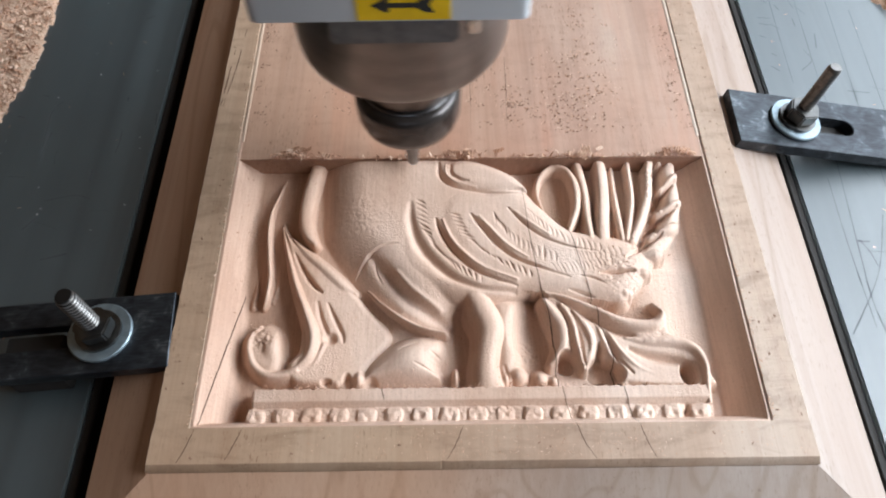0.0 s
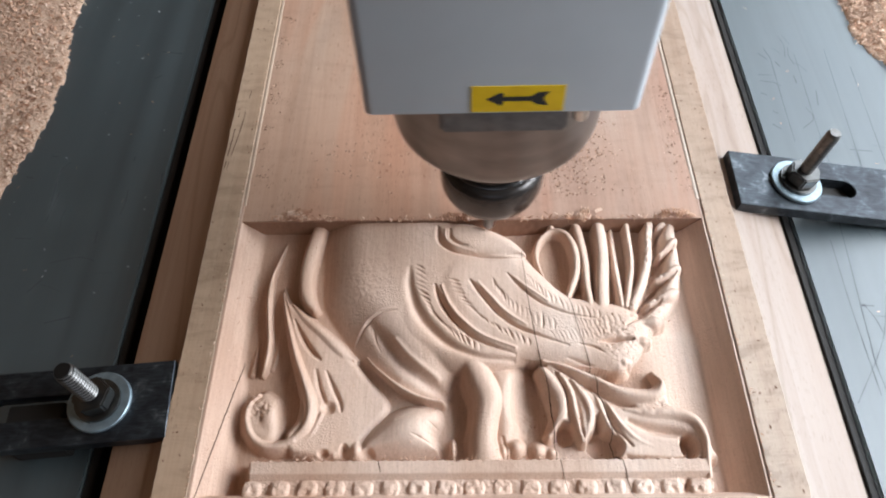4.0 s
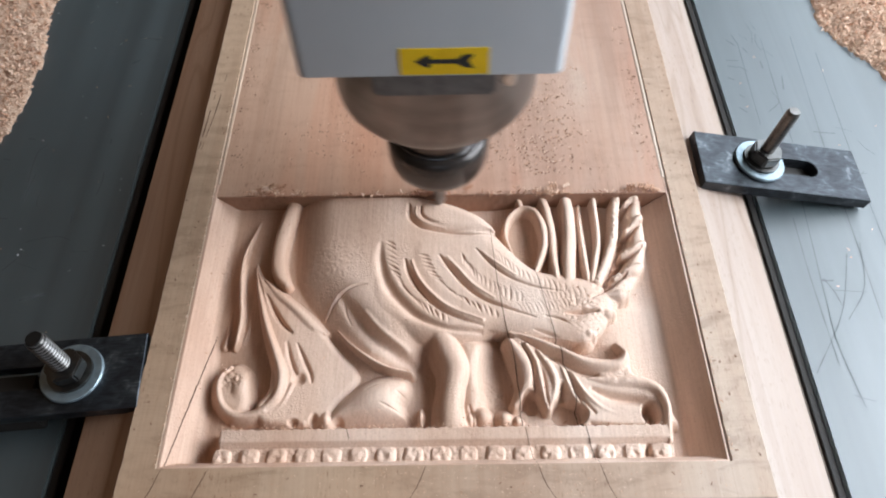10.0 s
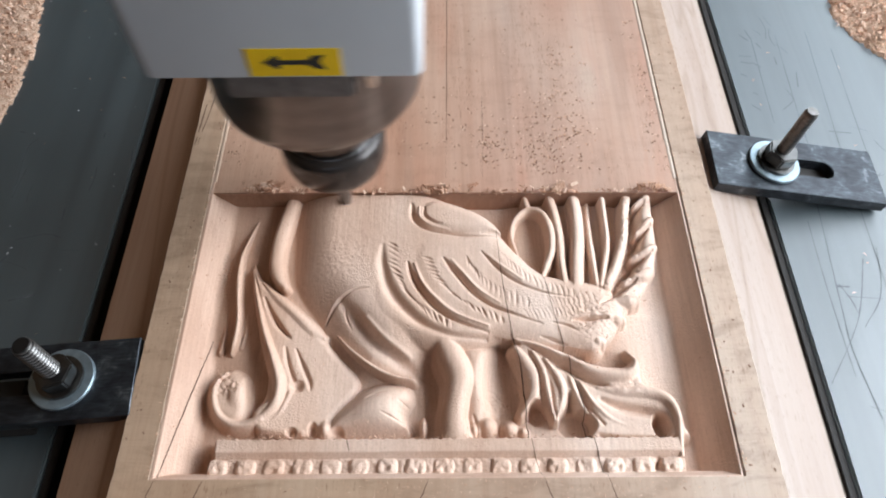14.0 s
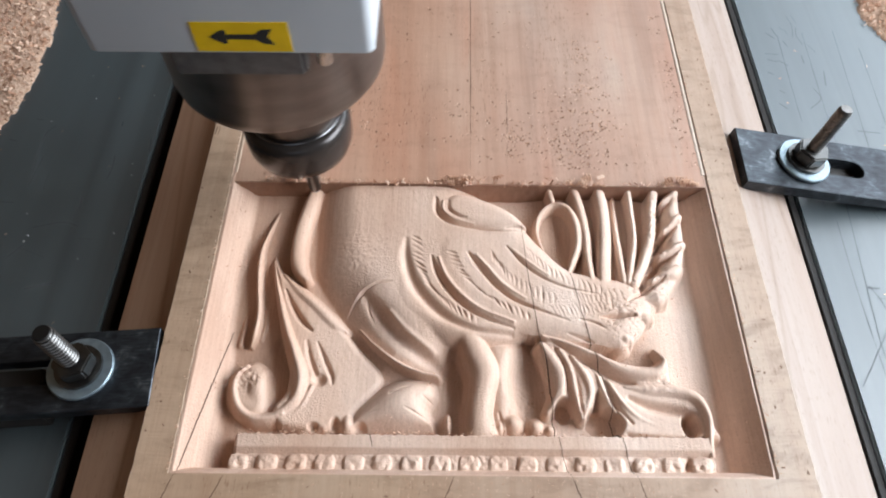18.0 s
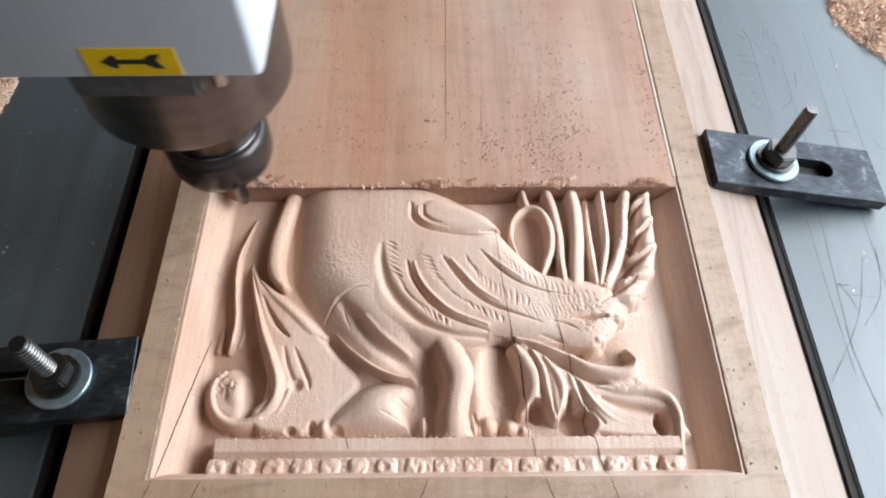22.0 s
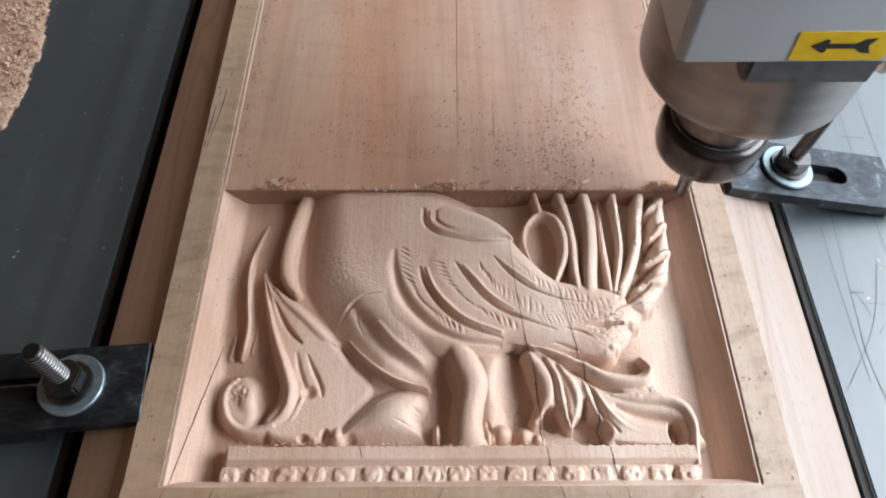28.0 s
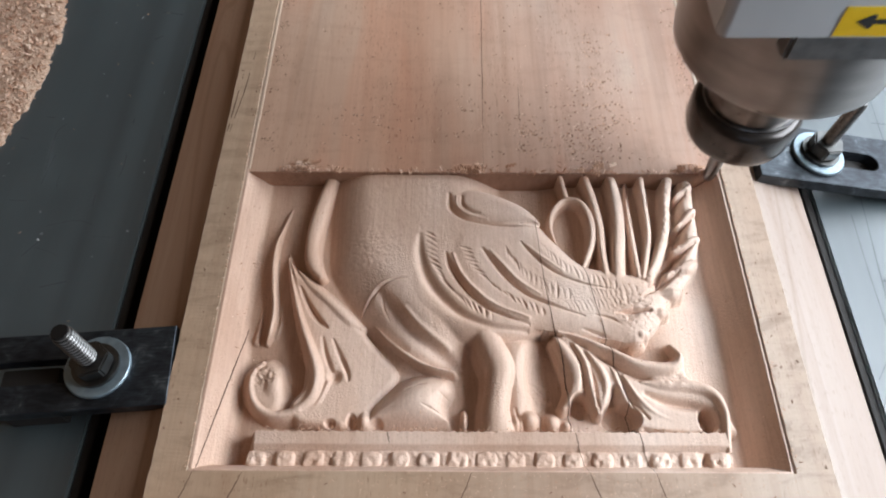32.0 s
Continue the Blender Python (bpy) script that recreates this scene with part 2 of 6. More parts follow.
def thread_steel():
    """Stud steel, its thread roots coloured dark to paint the shade between the threads."""
    m = Mat("threaded_steel", (0.2, 0.2, 0.2), 0.36, 0.8)
    sep = m.n.new("ShaderNodeSeparateXYZ")
    m.l.new(m.tc.outputs["Object"], sep.inputs[0])
    turn = m.n.new("ShaderNodeMath")
    turn.operation = "MULTIPLY_ADD"
    turn.inputs[1].default_value, turn.inputs[2].default_value = 2 * math.pi / STUD_PITCH, 2 * math.pi * 0.022 / STUD_PITCH
    m.l.new(sep.outputs[2], turn.inputs[0])
    wave = m.n.new("ShaderNodeMath")
    wave.operation = "COSINE"
    m.l.new(turn.outputs[0], wave.inputs[0])
    half = m.n.new("ShaderNodeMapRange")
    half.inputs[1].default_value, half.inputs[2].default_value = -1.0, 1.0
    m.l.new(wave.outputs[0], half.inputs[0])
    root_shade = m.mix(half.outputs[0], m.noise(500, 500, 700, 3), 0.3)
    m.colour(m.ramp(root_shade, [(0.30, (0.21, 0.20, 0.19)), (0.50, (0.10, 0.094, 0.088)), (0.70, (0.03, 0.028, 0.027))]))
    m.roughness(root_shade, 0.28, 0.5)
    return m.m


STUD_STEEL = thread_steel()
SHANK_STEEL = metal("dark_stud_steel", (0.17, 0.155, 0.145), 0.30, 0.08, 0.9)
SPINDLE_STEEL = metal("brushed_spindle_steel", (0.25, 0.23, 0.22), 0.33, 0.05, 1.0, (40, 40, 160), 0.000004)
COLLET_STEEL = metal("ground_steel", (0.65, 0.64, 0.62), 0.2, 0.08)
NUT_BLACK = metal("black_oxide_steel", (0.055, 0.046, 0.042), 0.24, 0.03, 0.5, (300, 300, 300), 0.00001)
NOSE_STEEL = metal("dark_nose_steel", (0.16, 0.14, 0.13), 0.3, 0.08)
BIT_STEEL = metal("carbide", (0.28, 0.27, 0.27), 0.3, 0.08)
RAIL_BLACK = metal("black_anodised_rail", (0.026, 0.021, 0.018), 0.75, 0.1, 0.0)
RAIL_LIP = metal("worn_rail_lip", (0.16, 0.115, 0.08), 0.5, 0.1, 0.3)
HOUSING = Mat("grey_plastic_cover", (0.40, 0.41, 0.43), 0.42)
HOUSING.colour(HOUSING.ramp(HOUSING.noise(30, 30, 30, 3), [(0.3, (0.46, 0.47, 0.49)), (0.7, (0.51, 0.52, 0.54))]))
HOUSING.bump(HOUSING.noise(900, 900, 900, 2), 0.00003, 0.4)
HOUSING = HOUSING.m
LABEL_YELLOW = Mat("yellow_label", (0.75, 0.50, 0.01), 0.4)
LABEL_YELLOW.colour(LABEL_YELLOW.ramp(LABEL_YELLOW.noise(200, 200, 200, 2), [(0.3, (0.78, 0.48, 0.004)), (0.7, (0.86, 0.55, 0.008))]))
LABEL_YELLOW = LABEL_YELLOW.m
LABEL_BLACK = Mat("label_print", (0.02, 0.02, 0.02), 0.5).m
BLOCK_GREY = metal("dark_grey_clamp", (0.20, 0.195, 0.195), 0.4, 0.1, 0.6)


def sawdust_mat():
    m = Mat("sawdust", rough=0.9)
    a = m.noise(600, 600, 600, 4, 0.7)
    b = m.noise(40, 40, 40, 3)
    base = m.ramp(a, [(0.3, (0.38, 0.21, 0.13)), (0.5, (0.57, 0.375, 0.265)), (0.7, (0.70, 0.51, 0.39))])
    m.colour(m.mix(base, m.ramp(b, [(0.3, (0.8, 0.78, 0.75)), (0.7, (1, 1, 1))]), 0.7, "MULTIPLY"))
    m.bump(a, 0.0010, 0.8)
    return m.m


SAWDUST = sawdust_mat()
CHIP = Mat("wood_chip", rough=0.8)
_inf = CHIP.n.new("ShaderNodeNewGeometry")
CHIP.colour(CHIP.ramp(_inf.outputs["Random Per Island"], [(0.0, (0.45, 0.225, 0.13)), (0.5, (0.64, 0.40, 0.275)), (1.0, (0.74, 0.54, 0.41))]))
CHIP = CHIP.m
FLECK = Mat("pale_fleck", (0.55, 0.56, 0.55), 0.8).m
# ochre for the unseen walls, picked so that their bounce warms the shaded wood
WALL_PAINT = Mat("wall_paint", rough=0.9)
WALL_PAINT.colour(WALL_PAINT.ramp(WALL_PAINT.noise(4, 4, 4, 4), [(0.3, (0.42, 0.285, 0.18)), (0.7, (0.50, 0.345, 0.225))]))
WALL_PAINT = WALL_PAINT.m
CONCRETE = Mat("concrete_floor", rough=0.85)
CONCRETE.colour(CONCRETE.ramp(CONCRETE.noise(9, 9, 9, 6), [(0.3, (0.20, 0.19, 0.18)), (0.7, (0.30, 0.29, 0.275))]))
CONCRETE = CONCRETE.m


# ---- mesh helpers ----
def mesh_of(name, bm, material, smooth=False, angle=35):
    me = bpy.data.meshes.new(name)
    bm.normal_update()
    bm.to_mesh(me)
    bm.free()
    me.materials.append(material)
    if smooth:
        for p in me.polygons:
            p.use_smooth = True
        me.set_sharp_from_angle(angle=radians(angle))
    return me


def part(name, bm, material, parent=None, label="", smooth=False, m=None, angle=35):
    ob = new(name, mesh_of(name, bm, material, smooth, angle))
    if parent is not None:
        ob.parent = parent
    if m is not None:
        ob.matrix_basis = m
    if label:
        tagged(ob, label)
    return ob


def thing(name, label, category, m=None, group="", kind=""):
    ob = new(name)
    ob.empty_display_size = 0.02
    if m is not None:
        ob.matrix_basis = m
    return tagged(ob, label, category, group, kind)


def box_bm(x0, x1, y0, y1, z0, z1, bevel=0.0, segments=2, bm=None):
    bm = bm or bmesh.new()
    made = bmesh.ops.create_cube(bm, size=1.0, matrix=Matrix.Translation(((x0 + x1) / 2, (y0 + y1) / 2, (z0 + z1) / 2))
                                 @ Matrix.Diagonal((x1 - x0, y1 - y0, z1 - z0, 1)))
    if bevel > 0:
        edges = list({e for v in made["verts"] for e in v.link_edges})
        bmesh.ops.bevel(bm, geom=edges, offset=bevel, segments=segments, affect="EDGES")
    return bm


def lathe_bm(profile, n=48, bm=None):
    """A solid of revolution about z; profile: rows of radius, height."""
    bm = bm or bmesh.new()
    rings = []
    for r, z in profile:
        if r < 1e-6:
            rings.append([bm.verts.new((0, 0, z))])
        else:
            rings.append([bm.verts.new((r * math.cos(2 * math.pi * k / n), r * math.sin(2 * math.pi * k / n), z)) for k in range(n)])
    for a, b in zip(rings, rings[1:]):
        for k in range(n):
            k2 = (k + 1) % n
            if len(a) == 1 and len(b) == 1:
                continue
            if len(a) == 1:
                bm.faces.new((a[0], b[k2], b[k]))
            elif len(b) == 1:
                bm.faces.new((a[k], a[k2], b[0]))
            else:
                bm.faces.new((a[k], a[k2], b[k2], b[k]))
    bmesh.ops.recalc_face_normals(bm, faces=bm.faces)
    return bm


def prism_bm(outline, z0, z1, holes=(), bevel=0.0):
    """An upright prism over an outline in x, y; holes: further outlines cut through it."""
    bm = bmesh.new()
    loops = [outline, *holes]
    edges = []
    for loop in loops:
        vs = [bm.verts.new((x, y, z1)) for x, y in loop]
        edges += [bm.edges.new((vs[i], vs[(i + 1) % len(vs)])) for i in range(len(vs))]
    bmesh.ops.triangle_fill(bm, use_beauty=True, edges=edges)
    top = list(bm.faces)
    for f in top:
        if f.normal.z < 0:
            f.normal_flip()
    ext = bmesh.ops.extrude_face_region(bm, geom=top)
    moved = [v for v in ext["geom"] if isinstance(v, bmesh.types.BMVert)]
    bmesh.ops.translate(bm, verts=moved, vec=(0, 0, z0 - z1))
    bmesh.ops.recalc_face_normals(bm, faces=bm.faces)
    if bevel > 0:
        rim = [e for e in bm.edges if len(e.link_faces) == 2 and e.calc_face_angle(0) > radians(50)]
        bmesh.ops.bevel(bm, geom=rim, offset=bevel, segments=2, affect="EDGES")
    return bm


def grid_mesh(name, xs, ys, Z, material, smooth=True):
    """A sheet of heights Z over the lines xs, ys."""
    ny, nx = Z.shape
    GX, GY = np.meshgrid(xs, ys)
    co = np.stack([GX, GY, Z], -1).reshape(-1, 3).astype(np.float32)
    i = np.arange(ny * nx).reshape(ny, nx)
    quads = np.stack([i[:-1, :-1], i[:-1, 1:], i[1:, 1:], i[1:, :-1]], -1).reshape(-1, 4)
    me = bpy.data.meshes.new(name)
    me.vertices.add(len(co))
    me.vertices.foreach_set("co", co.ravel())
    me.loops.add(quads.size)
    me.loops.foreach_set("vertex_index", quads.ravel().astype(np.int32))
    me.polygons.add(len(quads))
    me.polygons.foreach_set("loop_start", np.arange(0, quads.size, 4, dtype=np.int32))
    me.polygons.foreach_set("loop_total", np.full(len(quads), 4, dtype=np.int32))
    me.update(calc_edges=True)
    me.materials.append(material)
    if smooth:
        me.polygons.foreach_set("use_smooth", np.ones(len(quads), dtype=bool))
    return me


def fractal(xs, ys, cell, seed, octaves=3):
    """Smooth random heights, about -1 to 1, over a grid of lines."""
    rng = np.random.RandomState(seed)
    out = np.zeros((len(ys), len(xs)))
    amp, total = 1.0, 0.0
    for _ in range(octaves):
        cx, cy = cell if isinstance(cell, tuple) else (cell, cell)
        nx, ny = int((xs[-1] - xs[0]) / cx) + 3, int((ys[-1] - ys[0]) / cy) + 3
        lat = rng.uniform(-1, 1, (ny, nx))
        fx, fy = (xs - xs[0]) / cx, (ys - ys[0]) / cy
        ix, iy = fx.astype(int), fy.astype(int)
        tx, ty = fx - ix, fy - iy
        tx, ty = tx * tx * (3 - 2 * tx), (ty * ty * (3 - 2 * ty))[:, None]
        a = lat[np.ix_(iy, ix)] * (1 - tx) + lat[np.ix_(iy, ix + 1)] * tx
        b = lat[np.ix_(iy + 1, ix)] * (1 - tx) + lat[np.ix_(iy + 1, ix + 1)] * tx
        out += amp * (a * (1 - ty) + b * ty)
        total += amp
        amp *= 0.5
        cell = (cx / 2, cy / 2)
    return out / total


# ---- the room ----
def room():
    x0, x1, y0, y1, top = -2.4, 0.66, -2.0, 2.6, 1.75
    t = 0.12
    floor = part("floor", box_bm(x0, x1, y0, y1, FLOOR - 0.1, FLOOR), CONCRETE)
    tagged(floor, "grey concrete workshop floor", "floor", kind="structure")
    ceiling = part("ceiling", box_bm(x0, x1, y0, y1, top, top + 0.1), WALL_PAINT)
    tagged(ceiling, "unseen ochre ceiling that warms the bounced light", "ceiling", kind="structure")
    for name, b in (("wall_west", (x0 - t, x0, y0, y1)), ("wall_north", (x0 - t, x1 + t, y1, y1 + t))):
        w = part(name, box_bm(*b, FLOOR, top), WALL_PAINT)
        tagged(w, "unseen ochre wall that warms the bounced light", "wall", kind="structure")
    # the right wall has a wide window, the rear one an opening added for the fill
    bm = bmesh.new()
    wy0, wy1, wz0, wz1 = -0.23, 1.36, 0.16, 0.86
    for b in ((x1, x1 + t, y0, wy0, FLOOR, top), (x1, x1 + t, wy1, y1, FLOOR, top), (x1, x1 + t, wy0, wy1, FLOOR, wz0), (x1, x1 + t, wy0, wy1, wz1, top)):
        box_bm(*b, bm=bm)
    tagged(part("wall_east", bm, WALL_PAINT), "unseen ochre wall with a wide window opening", "wall", kind="structure")
    bm = bmesh.new()
    for b in ((x0 - t, -0.65, y0 - t, y0, FLOOR, top), (0.65, x1 + t, y0 - t, y0, FLOOR, top), (-0.65, 0.65, y0 - t, y0, FLOOR, 0.5), (-0.65, 0.65, y0 - t, y0, 1.5, top)):
        box_bm(*b, bm=bm)
    tagged(part("wall_south", bm, WALL_PAINT), "unseen ochre wall with an opening for the rear fill", "wall", kind="structure")


room()


# ---- the machine bed ----
def machine_bed():
    bed = thing("machine_bed", "grey plastic-topped router bed with black slotted rails", "machine bed")
    y0, y1 = -0.45, 1.0
    part("bed_sheet", box_bm(-0.62, -0.1546, y0, y1, BED - 0.018, BED, 0.0008), BED_MAT, bed, "dark grey scratched plastic sheet")
    part("bed_sheet", box_bm(0.1538, 0.62, y0, y1, BED - 0.018, BED, 0.0008), BED_MAT, bed, "grey plastic sheet dulled by scuffs and dust")
    part("bed_sheet", box_bm(-0.1420, 0.1420, y0, y1, BED - 0.018, BED - 0.0006, 0.0008), BED_MAT, bed)
    for s in (-1, 1):
        a, b = (-0.1545, -0.1422) if s < 0 else (0.1422, 0.1537)
        rail = part("slot_rail", box_bm(a, b, y0, y1, BED - 0.018, BED - 0.0105), RAIL_BLACK, bed, "black T-slot rail")
        part("rail_lip", box_bm(a, a + 0.0034, y0, y1, BED - 0.0104, BED - 0.0012, 0.0004), RAIL_BLACK, rail)
        part("rail_lip", box_bm(b - 0.0034, b, y0, y1, BED - 0.0104, BED - 0.0012, 0.0004), RAIL_BLACK, rail)
        part("rail_edge", box_bm(b - 0.0047, b - 0.0036, y0, y1, BED - 0.006, BED - 0.0022, 0.0002), RAIL_LIP, rail, "worn bright rail edge")
    # the frame under the bed, down to the floor
    part("bed_frame", box_bm(-0.60, 0.60, y0 + 0.01, y1 - 0.01, BED - 0.09, BED - 0.0185, 0.002), RAIL_BLACK, bed, "black steel bed frame")
    for x in (-0.56, 0.56):
        for y in (y0 + 0.05, y1 - 0.05):
            part("leg", box_bm(x - 0.03, x + 0.03, y - 0.03, y + 0.03, FLOOR, BED - 0.0905, 0.003), RAIL_BLACK, bed)
    return bed


BED_THING = machine_bed()


SCUFF = Mat("scuffed_plastic", (0.10, 0.11, 0.115), 0.95).m


def smooth_line(rows, steps=12):
    """A smooth line through rows of numbers."""
    r = np.array(rows, float)
    p = np.vstack([2 * r[0] - r[1], r, 2 * r[-1] - r[-2]])
    out = []
    for k in range(1, len(p) - 2):
        a, b, c, d = p[k - 1], p[k], p[k + 1], p[k + 2]
        for q in np.linspace(0, 1, steps, endpoint=False):
            out.append(0.5 * (2 * b + (c - a) * q + (2 * a - 5 * b + 4 * c - d) * q * q + (3 * b - a - 3 * c + d) * q ** 3))
    out.append(r[-1])
    return np.array(out)


def scratch(bed, rows, width, seed):
    """A shallow score in the bed sheet, through rows of x, y in millimetres."""
    rng = random.Random(seed)
    line = smooth_line(rows) / 1000
    bm = bmesh.new()
    prev = None
    for k in range(len(line)):
        d = line[min(k + 1, len(line) - 1)] - line[max(k - 1, 0)]
        n = np.array((-d[1], d[0])) / max(np.hypot(*d), 1e-9) * width / 2 * rng.uniform(0.5, 1.2)
        ring = [bm.verts.new((*(line[k] + q * n), BED + 0.00004)) for q in (-1, 1)]
        if prev:
            bm.faces.new((prev[0], ring[0], ring[1], prev[1]))
        prev = ring
    part("scratch", bm, SCUFF, bed)


def scratches(bed):
    rng = random.Random(8)
    for n, rows in enumerate((
        [(176.5, 149), (171, 90), (169.5, 68), (172, 40)], [(169, 135), (167.5, 100), (167, 58)], [(188, 114), (180, 92), (172.8, 78), (156.5, 55)],
        [(203.5, 264), (197, 170), (192.7, 80)], [(186, 262), (183, 205), (182, 172)], [(172, 260), (170, 222), (169, 196)], [(214, 250), (209, 160), (207, 90)],
        [(162, 245.2), (168.9, 244.6)], [(162, 240.5), (167.5, 239)], [(180.6, 275.9), (182, 268), (180.2, 258.5)], [(184, 266.7), (182.5, 260), (183.8, 252.6)], [(173.8, 255.2), (175.6, 251)], [(181.1, 244), (181.1, 237.9)],
        [(163.2, 217.6), (165.4, 215.7)], [(160.6, 208.4), (164.3, 204.6)], [(166, 262), (170, 257)], [(170, 266), (171.5, 259)], [(160, 231), (163, 229.5)], [(195, 190), (206, 188.5)], [(187, 148), (189.5, 141), (193, 139)],
        [(-186, 270.8), (-184.5, 269.7)], [(-176.5, 251), (-172.2, 253.7)], [(-218.2, 194.5), (-214.6, 193.9)], [(-227.1, 180.7), (-223.5, 179.8)], [(-207, 190), (-210.6, 182.7), (-209, 160)], [(-207, 170), (-208.5, 152)], [(-176.6, 273.2), (-165, 271.2)],
        [(-173.8, 193), (-173.6, 190)], [(-157, 182), (-155.8, 173)], [(-199, 128), (-186, 131), (-178, 129)], [(-192, 96), (-181, 99)], [(-205, 112), (-200, 119)], [(-172, 66), (-166, 75)], [(-190, 58), (-184, 49)], [(-181, 146), (-180.5, 139)],
        [(176, 205), (183, 212), (181, 220)], [(172, 100), (177.5, 99.7)], [(196, 120), (190, 96), (178, 80)], [(168, 240), (172, 236)], [(190, 232), (188, 221)], [(200, 60), (190, 40), (176, 24)],
    )):
        scratch(bed, rows, 0.00045 if len(rows) > 2 else 0.0007, n)
    for n in range(26):
        side = -1 if rng.random() < 0.2 else 1
        x, y, a, r = side * rng.uniform(163, 225), rng.uniform(10, 300), rng.uniform(-0.7, 0.7) + rng.choice((0, 1.5)), rng.uniform(2, 9)
        scratch(bed, [(x - r * math.sin(a), y - r * math.cos(a)), (x + rng.uniform(-1, 1), y), (x + r * math.sin(a), y + r * math.cos(a))], rng.uniform(0.0002, 0.0005), 50 + n)


scratches(BED_THING)

# ---- the carved panel ----
# heights are worked out in millimetres over a fine grid
CELL = 0.27
GX = np.arange(-104.2, 104.21, CELL)
GY = np.arange(12.8, 151.0, CELL)
MX, MY = np.meshgrid(GX, GY)
GROUND = -13.0


def curve_of(rows, steps=22):
    return smooth_line(rows, steps)


def window_of(x0, x1, y0, y1):
    i0, i1 = np.searchsorted(GX, (x0, x1))
    j0, j1 = np.searchsorted(GY, (y0, y1))
    return slice(j0, max(j1, j0)), slice(i0, max(i1, i0))


def soft_max(a, b, k=0.7):
    h = np.clip(0.5 + 0.5 * (a - b) / k, 0, 1)
    return b + (a - b) * h + k * h * (1 - h)


def along(line, w):
    """Distance to a line in units of its half width, its value there, and the offset along x, over a window."""
    X, Y = MX[w], MY[w]
    best, half, val, side = np.full(X.shape, 1e9), np.ones(X.shape), np.zeros(X.shape), np.zeros(X.shape)
    for x, y, hw, v in line:
        d = (X - x) ** 2 + (Y - y) ** 2
        m = d < best
        best[m], half[m], val[m], side[m] = d[m], max(hw, 0.3), v, X[m] - x
    return np.sqrt(best) / half, val, side / half


def stroke(H, rows, depth=6.0, power=0.5, drop=0.0, lean=0.0):
    """A rounded strand through rows of x, y, half width and top, its sides falling by depth and then to the ground in a skirt;
    with a drop it is a low ridge that sinks by so much over its half width. lean: how far its side towards positive x hangs."""
    line = curve_of(rows)
    pad = line[:, 2].max() * 1.8 + 1
    w = window_of(line[:, 0].min() - pad, line[:, 0].max() + pad, line[:, 1].min() - pad, line[:, 1].max() + pad)
    d, top, side = along(line, w)
    top = top - lean * np.clip(side, -1, 1)
    if drop:
        H[w] = np.where(d < 1.8, soft_max(H[w], top - drop * d ** 2, 0.9), H[w])
        return
    z = top - depth + depth * np.clip(1 - d ** 2.4, 0, 1) ** power
    z -= np.clip((d - 1) / 0.45, 0, 1) * np.maximum(top - depth - GROUND + 1, 0)
    H[w] = np.where(d < 1.45, soft_max(H[w], z, 0.8), H[w])


def groove(H, rows):
    line = curve_of(rows)
    pad = line[:, 2].max() * 1.6 + 1
    w = window_of(line[:, 0].min() - pad, line[:, 0].max() + pad, line[:, 1].min() - pad, line[:, 1].max() + pad)
    d, depth, _ = along(line, w)
    H[w] -= depth * np.exp(-(d / 0.75) ** 2)


def lump(H, x, y, rx, ry, top, turn=0.0):
    a = radians(turn)
    r = max(rx, ry) * 1.3
    w = window_of(x - r, x + r, y - r, y + r)
    X, Y = MX[w] - x, MY[w] - y
    u, v = X * math.cos(a) + Y * math.sin(a), -X * math.sin(a) + Y * math.cos(a)
    d = np.hypot(u / rx, v / ry)
    H[w] = np.where(d < 1.3, soft_max(H[w], top - 4.2 * d ** 2.2, 2.4), H[w])


def hollow(H, x, y, rx, ry, bottom, turn=0.0, soft=0.45):
    """A pit with sloping sides; soft: how wide they are."""
    a = radians(turn)
    r = max(rx, ry) * (1.2 + soft)
    w = window_of(x - r, x + r, y - r, y + r)
    X, Y = MX[w] - x, MY[w] - y
    u, v = X * math.cos(a) + Y * math.sin(a), -X * math.sin(a) + Y * math.cos(a)
    d = np.hypot(u / rx, v / ry)
    k = np.clip((0.95 + soft - d) / (2 * soft), 0, 1)
    k = k * k * (3 - 2 * k)
    H[w] = H[w] * (1 - k) + np.minimum(H[w], bottom) * k


def blurred(Z, reach):
    """A running mean of Z over a square of that half width."""
    n = max(int(reach / CELL), 1)
    for _ in range(2):
        pad = np.pad(Z, ((n + 1, n), (0, 0)), mode="edge").cumsum(0)
        Z = ((pad[2 * n + 1:] - pad[:-2 * n - 1]) / (2 * n + 1)).T
    return Z


